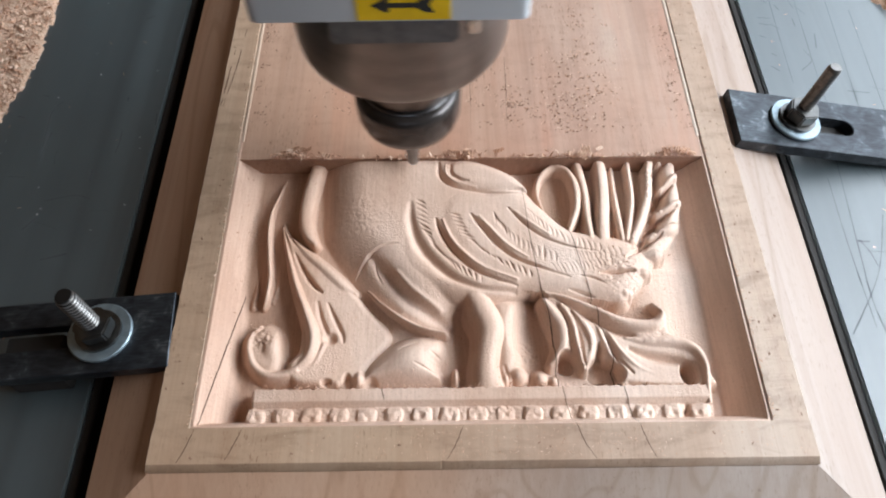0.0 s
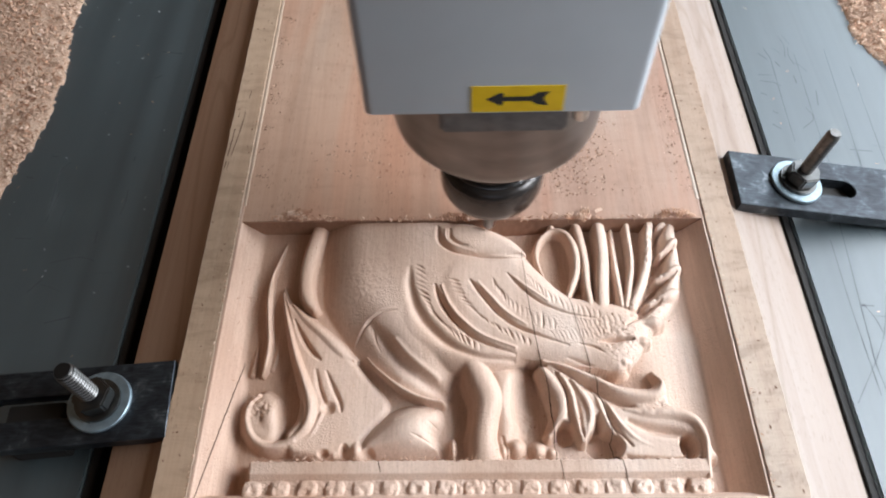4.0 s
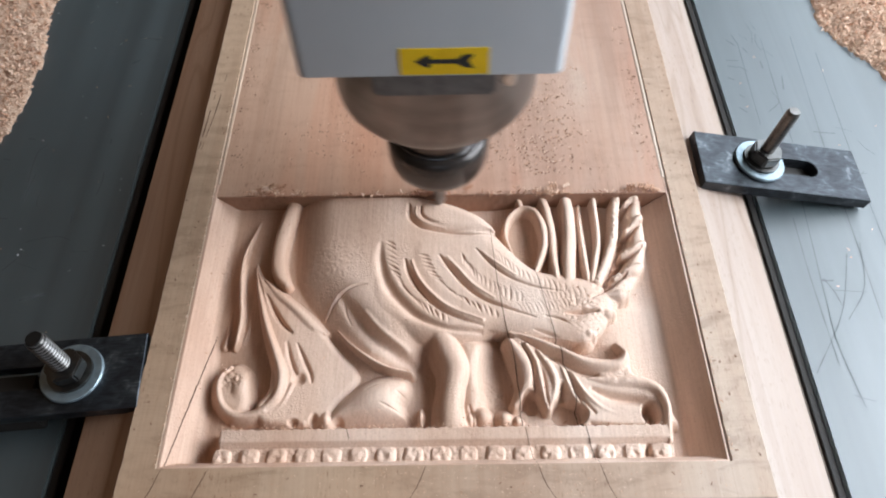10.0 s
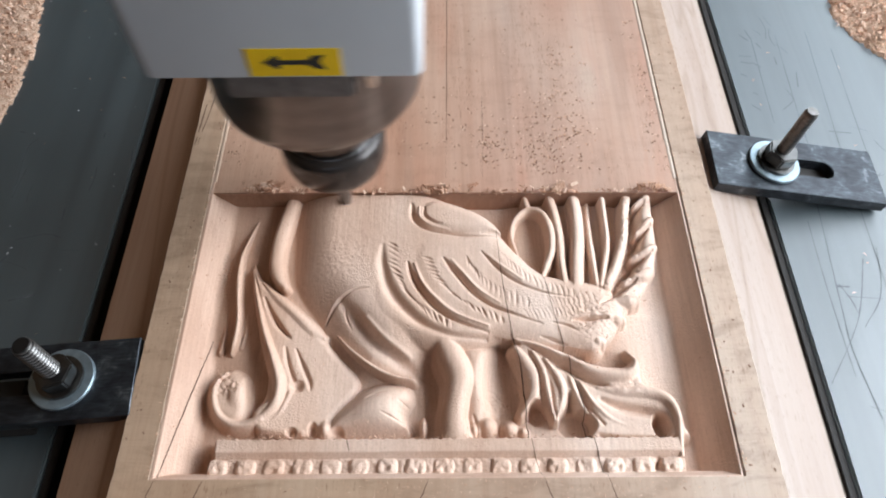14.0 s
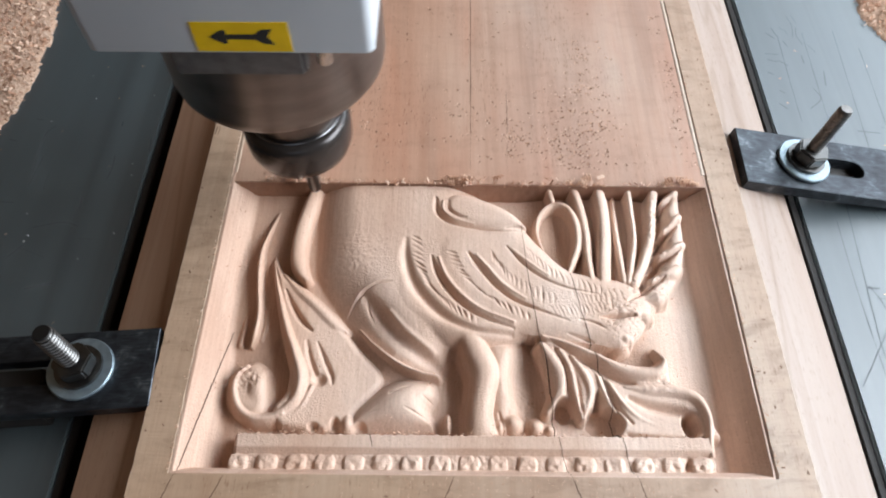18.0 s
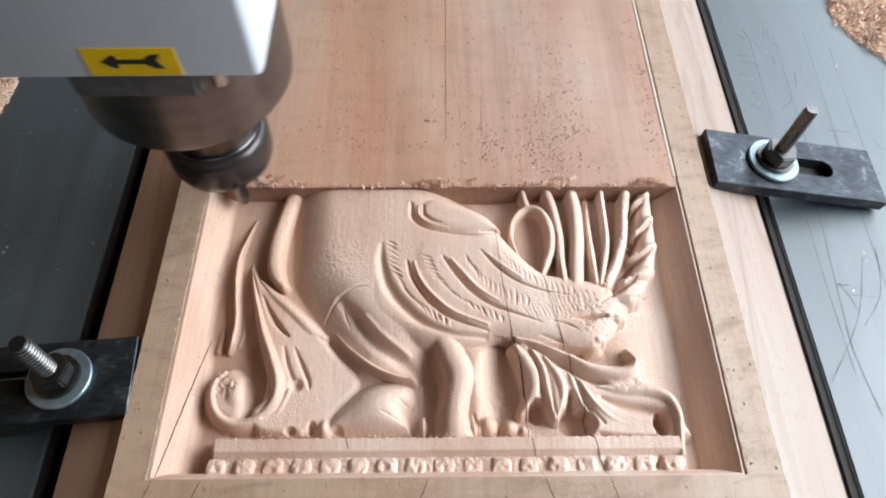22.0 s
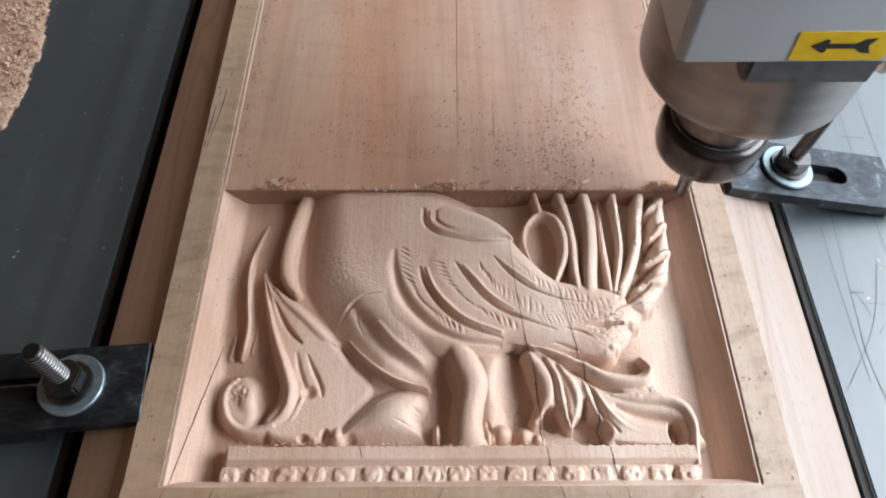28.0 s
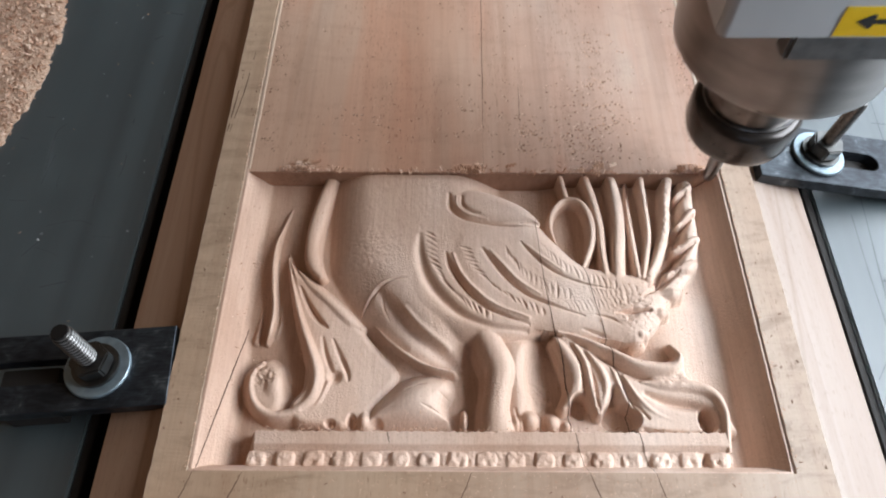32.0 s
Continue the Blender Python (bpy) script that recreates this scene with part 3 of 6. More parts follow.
def swell(H, outline, R, top, base=GROUND - 1, power=0.62, soft=0.0):
    """A rounded mass over a closed outline, rising from base to top over the width R from its rim; top may be a slope."""
    pts = curve_of([*outline, outline[0]], 6)[:-1]
    pad = 1
    w = window_of(pts[:, 0].min() - pad, pts[:, 0].max() + pad, pts[:, 1].min() - pad, pts[:, 1].max() + pad)
    X, Y = MX[w], MY[w]
    inside = np.zeros(X.shape, bool)
    dist = np.full(X.shape, 1e9)
    for (ax, ay), (bx, by) in zip(pts, np.roll(pts, -1, 0)):
        ex, ey = bx - ax, by - ay
        s = np.clip(((X - ax) * ex + (Y - ay) * ey) / max(ex * ex + ey * ey, 1e-9), 0, 1)
        dist = np.minimum(dist, np.hypot(X - ax - s * ex, Y - ay - s * ey))
        if abs(ey) > 1e-9:
            cross = (ay > Y) != (by > Y)
            inside ^= cross & (X < ax + (Y - ay) / ey * ex)
    if soft:      # round off the creases where two rims meet
        dist = np.where(inside, dist, 0)
        k = np.clip((dist - 0.25 * R) / (0.35 * R), 0, 1)
        dist = dist * (1 - k) + blurred(blurred(dist, soft), soft) * k
    q = np.clip(dist / R, 0, 1)
    crest = top(X, Y) if callable(top) else top
    z = base + (crest - base) * np.clip(1 - (1 - q) ** 2.0, 0, 1) ** power
    H[w] = np.where(inside, soft_max(H[w], z, 0.8), H[w])


def animal(H):
    swell(H, [(-69.7, 177.7), (-71.0, 133.4), (-69.4, 115.0), (-67.5, 97.7), (-63.5, 90.0), (-55.0, 80.2), (-46.2, 68.8), (-38.2, 58.5), (-33.9, 53.6), (-24.0, 50.1), (-12.0, 50.3), (-5.4, 57.0), (9.0, 57.1), (17.2, 66.0), (29.8, 69.6), (47.8, 67.3), (61.7, 70.0), (68.4, 77.7), (66.3, 88.2), (60.2, 96.4), (41.6, 101.7), (30.3, 114.9), (19.7, 128.8), (8.6, 138.1), (5.3, 178.5)], 24, -1.7, base=-13.2, power=1.2, soft=5.0)  # trunk and thigh of the animal
    groove(H, [(-42.6, 85.6, 2.31, 1.0), (-36.8, 77.8, 3.65, 2.6), (-27.8, 67.1, 3.8, 3.2), (-16.5, 58.9, 3.3, 2.6), (-9.8, 54.7, 2.18, 1.5)])  # thigh hollow
    swell(H, [(-32.4, 90.7), (-32.3, 85.1), (-28.9, 77.4), (-21.2, 70.6), (-9.9, 64.8), (4.5, 64.0), (16.7, 66.6), (27.1, 72.9), (16.7, 95.1), (-16.3, 103.0), (-30.4, 98.4)], 6.5, -1.5, base=-6.5, power=1.0, soft=2.0)  # belly
    groove(H, [(-31.7, 77.3, 1.36, -0.7), (-24.5, 68.6, 1.79, -1.0), (-14.3, 61.4, 1.54, -0.6)])  # thigh fold
    stroke(H, [(-43.8, 72.2, 0.46, -8.6), (-37.4, 64.8, 0.89, -6.6), (-28.1, 57.1, 1.32, -5.4), (-20.0, 53.3, 1.31, -5.2), (-12.2, 51.9, 1.09, -6.0)], drop=3.4)  # thigh ridge
    groove(H, [(-49.3, 77.6, 0.36, 0.5), (-44.2, 85.2, 0.46, 1.0), (-38.0, 89.3, 0.46, 0.9), (-31.8, 90.4, 0.37, 0.5)])  # haunch arc
    groove(H, [(-50.1, 78.4, 0.36, -0.2), (-45.0, 86.3, 0.46, -0.45), (-38.5, 90.3, 0.46, -0.4), (-32.3, 91.5, 0.37, -0.2)])  # haunch arc lip
    groove(H, [(-41.2, 83.2, 0.46, 0.3), (-40.2, 78.5, 0.46, 0.8), (-37.8, 73.4, 0.45, 0.3)])  # haunch crease
    swell(H, [(-83.0, 108.3), (-81.1, 96.4), (-78.2, 85.5), (-74.3, 72.5), (-71.4, 62.6), (-70.1, 55.4), (-70.4, 46.0), (-74.4, 39.2), (-69.9, 31.1), (-48.5, 31.4), (-40.7, 40.9), (-33.7, 52.2), (-42.4, 63.4), (-52.0, 75.1), (-59.6, 82.8), (-66.1, 90.5), (-73.1, 93.7), (-77.9, 99.2)], 3.2, lambda X, Y: -6.2 - 0.105 * (X + 75), base=-12.5, power=0.6)  # tail leaf mass
    stroke(H, [(-81.8, 102.9, 0.72, -7.2), (-78.1, 89.2, 1.4, -5.0), (-73.0, 73.1, 2.03, -4.2), (-68.0, 60.8, 2.42, -4.0), (-64.7, 51.4, 2.81, -4.2), (-65.3, 43.0, 2.77, -4.8), (-70.8, 37.2, 2.54, -6.2), (-77.1, 35.8, 2.12, -7.2)], drop=3.6)  # tail stem crest
    stroke(H, [(-76.7, 96.1, 0.95, -6.6), (-70.5, 89.0, 2.1, -6.0), (-63.1, 82.7, 2.55, -6.5), (-54.6, 74.5, 2.74, -7.5), (-49.5, 71.4, 1.83, -9.2)], drop=2.0)  # leaf upper lobe
    groove(H, [(-74.9, 88.4, 0.7, 0.6), (-71.2, 81.3, 1.15, 2.0), (-67.1, 75.2, 1.36, 2.6), (-63.0, 71.1, 0.9, 1.0)])  # leaf vein
    groove(H, [(-59.7, 65.7, 0.67, 0.5), (-56.5, 59.0, 1.1, 1.6), (-53.5, 52.8, 1.09, 1.5), (-52.7, 49.1, 0.65, 0.5)])  # leaf vein
    groove(H, [(-64.0, 66.2, 0.89, 0.5), (-62.1, 59.4, 1.1, 1.4), (-59.4, 53.0, 1.09, 1.5)])  # leaf vein
    hollow(H, -57.8, 50.4, 1.95, 2.08, -10.2, 20, 0.8)  # leaf eye
    stroke(H, [(-60.2, 47.5, 1.51, -6.8), (-62.9, 40.4, 1.71, -7.2), (-68.1, 33.2, 1.48, -8.2)], drop=2.2)  # leaf tail
    stroke(H, [(-63.8, 155.3, 3.67, -5.2), (-66.9, 142.0, 3.59, -5.2), (-69.4, 129.3, 3.75, -4.4), (-71.4, 116.8, 3.67, -3.9), (-71.7, 105.2, 3.59, -3.9), (-69.9, 98.1, 3.31, -4.3), (-66.8, 93.7, 2.12, -5.6)], depth=6.0, power=0.36, lean=0.9)  # upper tail strand
    stroke(H, [(-83.6, 129.1, 0.38, -9.4), (-85.8, 118.6, 0.74, -7.6), (-87.5, 108.8, 1.21, -6.2), (-87.4, 99.0, 1.43, -5.6), (-86.0, 88.1, 1.4, -5.6), (-84.5, 77.7, 1.37, -5.9), (-84.9, 69.2, 1.47, -6.6), (-86.2, 64.9, 0.9, -9)])  # thin tail strand
    stroke(H, [(-89.7, 84.4, 0.47, -11), (-90.3, 73.5, 1.38, -10.2), (-91.0, 66.0, 1.59, -10.4)], drop=2.0)  # strand fold
    stroke(H, [(-82.2, 83.1, 0.47, -11), (-81.7, 74.8, 0.92, -10), (-83.1, 68.1, 1.14, -10.5)], drop=2.0)  # strand fold
    swell(H, [(-90.0, 57.0), (-83.5, 59.5), (-77.8, 55.7), (-75.5, 48.7), (-74.1, 41.8), (-75.4, 35.6), (-80.5, 32.9), (-86.8, 35.0), (-91.8, 40.3), (-93.9, 46.2), (-93.6, 52.2)], 6.0, -7.2, base=-13.0, power=1.0, soft=2.0)  # tail curl
    stroke(H, [(-70.0, 37.7, 2.54, -6.2), (-75.2, 35.1, 2.53, -6.4), (-81.5, 35.4, 2.53, -6.2), (-86.8, 39.6, 2.34, -6.0), (-89.2, 45.9, 2.15, -6.0), (-88.9, 51.6, 1.96, -6.4), (-85.9, 55.8, 1.54, -7.2)], drop=3.6)  # curl ring
    stroke(H, [(-69.8, 36.7, 2.11, -6.0), (-74.9, 34.6, 2.1, -6.2), (-80.2, 34.6, 1.9, -6.6)], drop=4.0)  # curl link
    lump(H, -80.8, 47.8, 4.32, 6.85, -5.8, 0)  # curl disc
    hollow(H, -75.3, 56.6, 2.46, 11.00, -12.8, 0)  # floor beside the curl
    swell(H, [(-47.5, 30.6), (-44.1, 38.6), (-38.9, 44.5), (-32.3, 50.1), (-23.7, 52.8), (-14.2, 51.2), (-11.9, 44.8), (-14.6, 38.9), (-14.0, 30.8)], 12, -2.6, base=-12.6, power=1.0, soft=3.5)  # hind foot
    groove(H, [(-30.4, 44.6, 0.34, 0.5), (-26.2, 46.3, 0.38, 0.9), (-22.8, 47.0, 0.34, 0.4)])  # foot crease
    groove(H, [(-18.2, 44.1, 0.34, 0.3), (-15.9, 42.8, 0.38, 0.8), (-14.1, 41.9, 0.34, 0.3)])  # foot crease
    groove(H, [(-24.4, 38.7, 0.32, 0.3), (-20.1, 37.0, 0.38, 0.8), (-16.5, 35.3, 0.31, 0.5)])  # foot crease
    hollow(H, -5.4, 53.8, 5.0, 8.0, -13.6, 0, 0.6)  # hollow behind the fore leg
    hollow(H, -5.6, 38.0, 3.8, 10.0, -11.4, 0, 0.6)  # hollow behind the fore leg
    lump(H, -45.6, 33.4, 2.73, 3.89, -7.0, 0)  # toe
    lump(H, -54.1, 32.1, 1.90, 2.16, -9.0, 0)  # toe
    lump(H, -8.6, 34.0, 1.26, 3.67, -6.2, 0)  # toe
    hollow(H, -11.9, 34.0, 2.10, 3.24, -12.6, 0)  # gap
    hollow(H, -15.5, 37.1, 1.06, 1.31, -8.5, 0)  # gap
    hollow(H, -50.4, 32.8, 1.48, 2.81, -12.4, 0, 0.5)  # gap
    hollow(H, -40.8, 31.6, 1.90, 1.94, -12.4, 0, 0.6)  # gap
    hollow(H, -58.2, 32.3, 1.69, 1.30, -11.4, 0, 0.6)  # gap
    hollow(H, -81.7, 31.1, 1.48, 1.08, -12.8, 0)  # gap
    stroke(H, [(-1.0, 68.0, 5.2, -2.4), (2.2, 61.5, 5.8, -2.0), (5.2, 53.3, 5.9, -1.9), (4.2, 45.0, 5.2, -2.5), (3.0, 37.0, 5.4, -3.0), (3.8, 28.6, 6.6, -4.0)], depth=6.0, power=0.6)  # fore leg
    swell(H, [(1.3, 70.4), (4.2, 41.9), (7.4, 32.7), (15.6, 32.8), (21.4, 44.4), (25.6, 60.8), (19.3, 69.3), (9.2, 71.7)], 15.0, lambda X, Y: -3.4 - 0.20 * (X - 8), base=-13.0, power=0.9, soft=3.0)  # slope beside the fore leg
    hollow(H, 22.6, 50.5, 6.8, 11.0, -14.4, 8, 0.75)  # hollow before the leaf
    hollow(H, 22.0, 61.0, 3.8, 4.2, -11.0, 20, 0.8)  # hollow before the leaf
    lump(H, 15.4, 34.1, 3.78, 3.89, -6.4, 0)  # fore foot
    lump(H, 10.7, 32.5, 2.51, 3.43, -6.2, 0)  # fore foot
    lump(H, 23.9, 33.3, 3.79, 3.67, -8.0, 0)  # fore foot
    lump(H, 29.0, 32.3, 2.53, 2.59, -8.8, 0)  # fore foot
    groove(H, [(10.4, 37.9, 0.63, 0.6), (11.5, 33.6, 0.73, 1.6), (11.6, 29.9, 0.62, 1.0)])  # toe parting
    swell(H, [(25.5, 64.2), (29.1, 68.7), (36.2, 67.2), (49.1, 61.0), (60.7, 56.4), (75.1, 54.6), (77.3, 50.4), (87.3, 45.5), (89.7, 34.4), (88.2, 26.9), (54.0, 28.7), (52.4, 39.5), (47.7, 44.2), (42.1, 34.3), (38.8, 40.0), (36.6, 44.9), (26.7, 37.2), (29.8, 46.0), (29.3, 55.3)], 3.0, -4.9, base=-13.5, power=0.7)  # leaf mass
    stroke(H, [(27.4, 64.2, 1.77, -3.8), (31.8, 57.5, 3.05, -3.7), (34.2, 51.3, 3.23, -4.0), (33.2, 44.5, 2.56, -4.8), (28.3, 38.2, 1.27, -7.0)], drop=1.9)  # leaf blade
    stroke(H, [(34.1, 62.2, 1.32, -3.6), (37.6, 54.6, 1.73, -3.5), (38.9, 45.6, 1.7, -3.9), (40.8, 35.6, 0.84, -5.6)], drop=1.7)  # leaf blade
    stroke(H, [(38.9, 59.3, 1.31, -3.4), (43.3, 51.1, 1.72, -3.3), (44.3, 44.6, 1.7, -4.0), (41.6, 35.6, 0.84, -5.6)], drop=1.7)  # leaf blade
    groove(H, [(38.9, 53.7, 0.65, 0.6), (40.3, 46.8, 0.85, 1.2), (40.6, 38.5, 0.63, 0.8)])  # blade groove
    groove(H, [(32.2, 63.3, 0.66, 0.6), (35.7, 55.2, 0.87, 1.4), (36.3, 46.0, 0.86, 1.4)])  # blade groove
    stroke(H, [(46.6, 56.5, 0.87, -4.4), (48.7, 47.6, 1.28, -4.0), (51.8, 38.9, 1.47, -4.6), (55.4, 29.9, 1.87, -5.8)], drop=2.2)  # leaf blade
    stroke(H, [(50.9, 51.4, 0.86, -4.4), (55.3, 42.2, 1.48, -4.0), (62.1, 35.2, 1.88, -4.8), (73.6, 30.6, 1.87, -6.2)], drop=2.4)  # leaf blade
    groove(H, [(49.6, 50.7, 0.54, 0.8), (53.3, 41.3, 0.74, 1.8), (58.6, 33.5, 0.63, 1.0)])  # blade groove
    groove(H, [(34.6, 64.3, 1.11, 0.8), (44.0, 57.7, 1.98, 3.0), (53.2, 52.1, 2.39, 3.6), (60.3, 48.5, 1.94, 2.6)])  # slope under the scroll
    groove(H, [(58.8, 43.0, 1.28, 1.4), (65.8, 39.9, 2.13, 3.0), (75.1, 38.3, 2.33, 3.2), (81.2, 37.0, 1.69, 2.0)])  # slope under the lower scroll
    stroke(H, [(27.8, 67.4, 0.89, -3.0), (37.4, 64.4, 1.54, -2.6), (47.9, 59.2, 1.96, -2.4), (56.0, 54.8, 2.59, -2.4), (64.0, 52.8, 3.01, -2.4), (70.5, 53.3, 2.8, -2.4), (73.4, 57.7, 1.74, -2.8), (70.6, 62.5, 1.1, -4.4)], drop=3.0)  # upper scroll
    hollow(H, 66.1, 59.4, 2.64, 1.67, -9.0, -10)  # scroll eye
    stroke(H, [(57.7, 47.5, 1.5, -4.6), (65.9, 46.2, 2.98, -3.6), (75.8, 45.7, 3.18, -3.0), (83.2, 42.9, 2.74, -2.5), (86.1, 36.4, 2.08, -2.6), (85.5, 28.4, 1.84, -3.0), (85.0, 19.0, 1.61, -4.4)], drop=3.2)  # lower scroll
    hollow(H, 79.9, 33.1, 2.93, 4.09, -14.4, 0)  # hole
    hollow(H, 34.6, 39.6, 3.2, 3.6, -18.5, 0, 0.28)  # hole
    hollow(H, 49.0, 34.6, 6.4, 4.6, -19.0, -18, 0.25)  # hole
    swell(H, [(-16.4, 108.7), (-13.8, 94.7), (-6.7, 84.1), (4.6, 74.9), (16.8, 69.5), (29.0, 67.2), (46.5, 64.5), (59.6, 63.2), (69.4, 73.4), (71.5, 85.0), (64.0, 91.3), (54.1, 94.4), (40.3, 97.5), (29.7, 108.7), (18.9, 120.9), (5.4, 119.2), (-9.3, 117.6)], 8.0, -1.3, base=-4.6, power=0.9, soft=2.5)  # wing
    swell(H, [(-13.4, 132.0), (-11.3, 123.4), (-3.9, 119.3), (7.7, 116.8), (21.4, 116.6), (23.9, 118.4), (17.1, 126.2), (6.1, 132.2), (-4.4, 135.2)], 4.5, -1.3, base=-3.6, power=0.8)  # shoulder oval
    groove(H, [(-14.4, 132.2, 1.0, 0.8), (-13.3, 124.9, 1.36, 2.4), (-7.6, 119.8, 1.34, 2.2), (2.9, 117.0, 1.09, 1.5), (13.7, 115.3, 0.85, 1.0), (22.7, 115.7, 0.48, 0.4)])  # oval edge
    groove(H, [(-8.9, 130.7, 0.75, 1.0), (-8.6, 126.4, 0.86, 1.6), (-4.9, 123.1, 0.86, 1.2), (-1.5, 121.9, 0.61, 0.4)])  # oval ring
    groove(H, [(-11.2, 130.7, 0.62, -0.5), (-10.9, 125.7, 0.74, -0.7), (-6.9, 121.9, 0.73, -0.6), (1.7, 119.0, 0.73, -0.4)])  # oval rim
    groove(H, [(15.7, 116.8, 0.49, 0.4), (20.3, 117.7, 0.49, 0.5), (23.7, 117.1, 0.49, 0.3)])  # oval ring
    groove(H, [(-26.5, 110.7, 1.44, 0.4), (-26.4, 102.2, 2.37, 1.5), (-23.2, 90.7, 2.78, 2.3), (-17.2, 81.6, 2.73, 2.4), (-8.9, 74.0, 2.24, 2.1), (2.7, 69.1, 1.55, 1.5), (16.0, 68.0, 1.11, 0.8)])  # feather edge
    groove(H, [(-15.6, 102.3, 0.71, 0.9), (-13.5, 95.2, 1.28, 2.4), (-8.1, 85.8, 1.38, 2.6), (-0.4, 78.1, 1.24, 2.4), (8.6, 73.2, 1.01, 1.7), (16.7, 70.3, 0.67, 0.6)])  # feather edge
    groove(H, [(-0.6, 104.2, 0.71, 0.9), (3.5, 98.1, 1.17, 2.1), (10.3, 88.7, 1.27, 2.2), (18.1, 82.0, 1.14, 1.9), (27.2, 77.7, 0.9, 1.2), (38.1, 73.3, 0.67, 0.5)])  # feather edge
    groove(H, [(15.4, 107.2, 0.6, 0.7), (21.2, 99.7, 0.94, 1.3), (29.0, 92.7, 0.93, 1.3), (39.3, 87.7, 0.69, 0.8), (50.5, 85.2, 0.46, 0.3)])  # feather edge
    groove(H, [(-12.7, 101.8, 0.71, -0.5), (-10.0, 93.6, 1.05, -0.9), (-4.9, 86.1, 1.03, -0.9), (3.7, 78.4, 0.9, -0.8), (16.8, 72.5, 0.78, -0.9)])  # feather ridge
    groove(H, [(2.7, 103.1, 0.71, -0.4), (7.3, 97.0, 0.94, -0.7), (13.6, 89.0, 0.92, -0.7), (21.8, 82.8, 0.68, -0.5)])  # feather ridge
    groove(H, [(18.1, 105.5, 0.59, -0.3), (23.8, 100.0, 0.71, -0.5), (31.6, 93.5, 0.7, -0.4)])  # feather ridge
    stroke(H, [(31.8, 109.6, 0.98, -9), (29.2, 118.6, 1.23, -7), (31.0, 126.7, 1.5, -5.6), (37.0, 131.6, 1.75, -4.6), (43.0, 129.8, 2.0, -4.2), (46.1, 120.9, 2.21, -3.6), (45.9, 110.5, 2.05, -3.4), (43.0, 101.9, 1.66, -3.4), (41.1, 97.5, 1.18, -4)], depth=5.0, power=0.38, lean=0.6)  # mane loop
    hollow(H, 37.3, 116.6, 5.18, 11.83, -11.6, 0)  # loop hollow
    stroke(H, [(33.0, 153.3, 1.57, -1.6), (35.0, 140.8, 1.54, -2.2), (36.9, 134.1, 1.84, -5.0)], depth=5.5, power=0.34, lean=0.9)  # mane strand
    stroke(H, [(43.1, 154.1, 2.53, -1.6), (45.7, 141.5, 2.48, -2.2), (48.7, 130.8, 2.45, -4.6), (49.9, 116.6, 2.24, -3.8000000000000003), (49.5, 103.3, 2.02, -3.2), (50.1, 91.5, 1.97, -2.8000000000000003)], depth=5.5, power=0.34, lean=0.9)  # mane strand
    stroke(H, [(55.5, 154.9, 2.84, -1.6), (56.9, 142.3, 2.79, -2.2), (58.3, 129.8, 3.04, -3.2), (57.5, 114.4, 3.09, -2.6), (55.9, 102.8, 3.17, -2.4), (54.6, 89.2, 3.09, -2.4)], depth=5.5, power=0.34, lean=0.9)  # mane strand
    stroke(H, [(63.2, 148.2, 1.25, -2.2), (64.4, 140.0, 1.26, -8.2), (63.5, 123.3, 1.52, -6.8), (63.1, 108.8, 1.76, -5.0), (63.1, 92.4, 1.7, -3.2)], depth=5.5, power=0.34, lean=0.9)  # mane strand
    stroke(H, [(70.0, 155.1, 1.89, -1.6), (70.1, 142.4, 1.85, -2.2), (70.7, 129.5, 1.67, -4.6), (70.1, 114.2, 1.63, -4.199999999999999), (67.5, 102.3, 1.73, -3.6), (64.8, 91.9, 1.7, -3.2)], depth=5.5, power=0.34, lean=0.9)  # mane strand
    stroke(H, [(84.8, 155.2, 2.53, -1.6), (82.3, 142.6, 2.48, -2.2), (79.5, 128.7, 2.28, -3.4), (77.0, 115.0, 2.23, -3.2), (73.0, 103.5, 2.33, -3.2), (67.0, 91.2, 2.27, -3.0)], depth=5.5, power=0.34, lean=0.9)  # mane strand
    stroke(H, [(92.0, 158.5, 3.67, -5.4), (90.6, 145.2, 3.59, -5.4), (88.7, 128.1, 3.73, -4.6), (87.6, 112.9, 3.87, -4.2), (83.4, 99.1, 4.25, -4.0), (74.0, 86.9, 4.61, -3.6), (65.2, 76.3, 4.06, -3.4), (60.0, 70.0, 3.13, -4)])  # braid core
    stroke(H, [(84.7, 132.9, 1.13, -3.6), (87.6, 134.8, 1.91, -2.3), (89.2, 135.9, 2.25, -1.9), (90.7, 137.6, 1.81, -2.6)], depth=4.5, power=0.6)  # braid strand
    stroke(H, [(82.9, 117.7, 1.22, -3.6), (86.4, 120.7, 2.08, -2.3), (88.3, 122.4, 2.45, -1.9), (90.0, 124.6, 1.97, -2.6)], depth=4.5, power=0.6)  # braid strand
    stroke(H, [(79.5, 105.0, 1.31, -3.6), (84.2, 107.3, 2.23, -2.3), (86.7, 108.6, 2.63, -1.9), (89.1, 110.4, 2.11, -2.6)], depth=4.5, power=0.6)  # braid strand
    stroke(H, [(73.9, 92.7, 1.51, -3.6), (79.8, 95.3, 2.58, -2.3), (82.8, 96.7, 3.04, -1.9), (85.7, 98.6, 2.44, -2.6)], depth=4.5, power=0.6)  # braid strand
    stroke(H, [(67.5, 83.6, 1.6, -3.6), (72.5, 84.0, 2.72, -2.3), (75.1, 84.4, 3.2, -1.9), (77.6, 85.0, 2.56, -2.6)], depth=4.5, power=0.6)  # braid strand
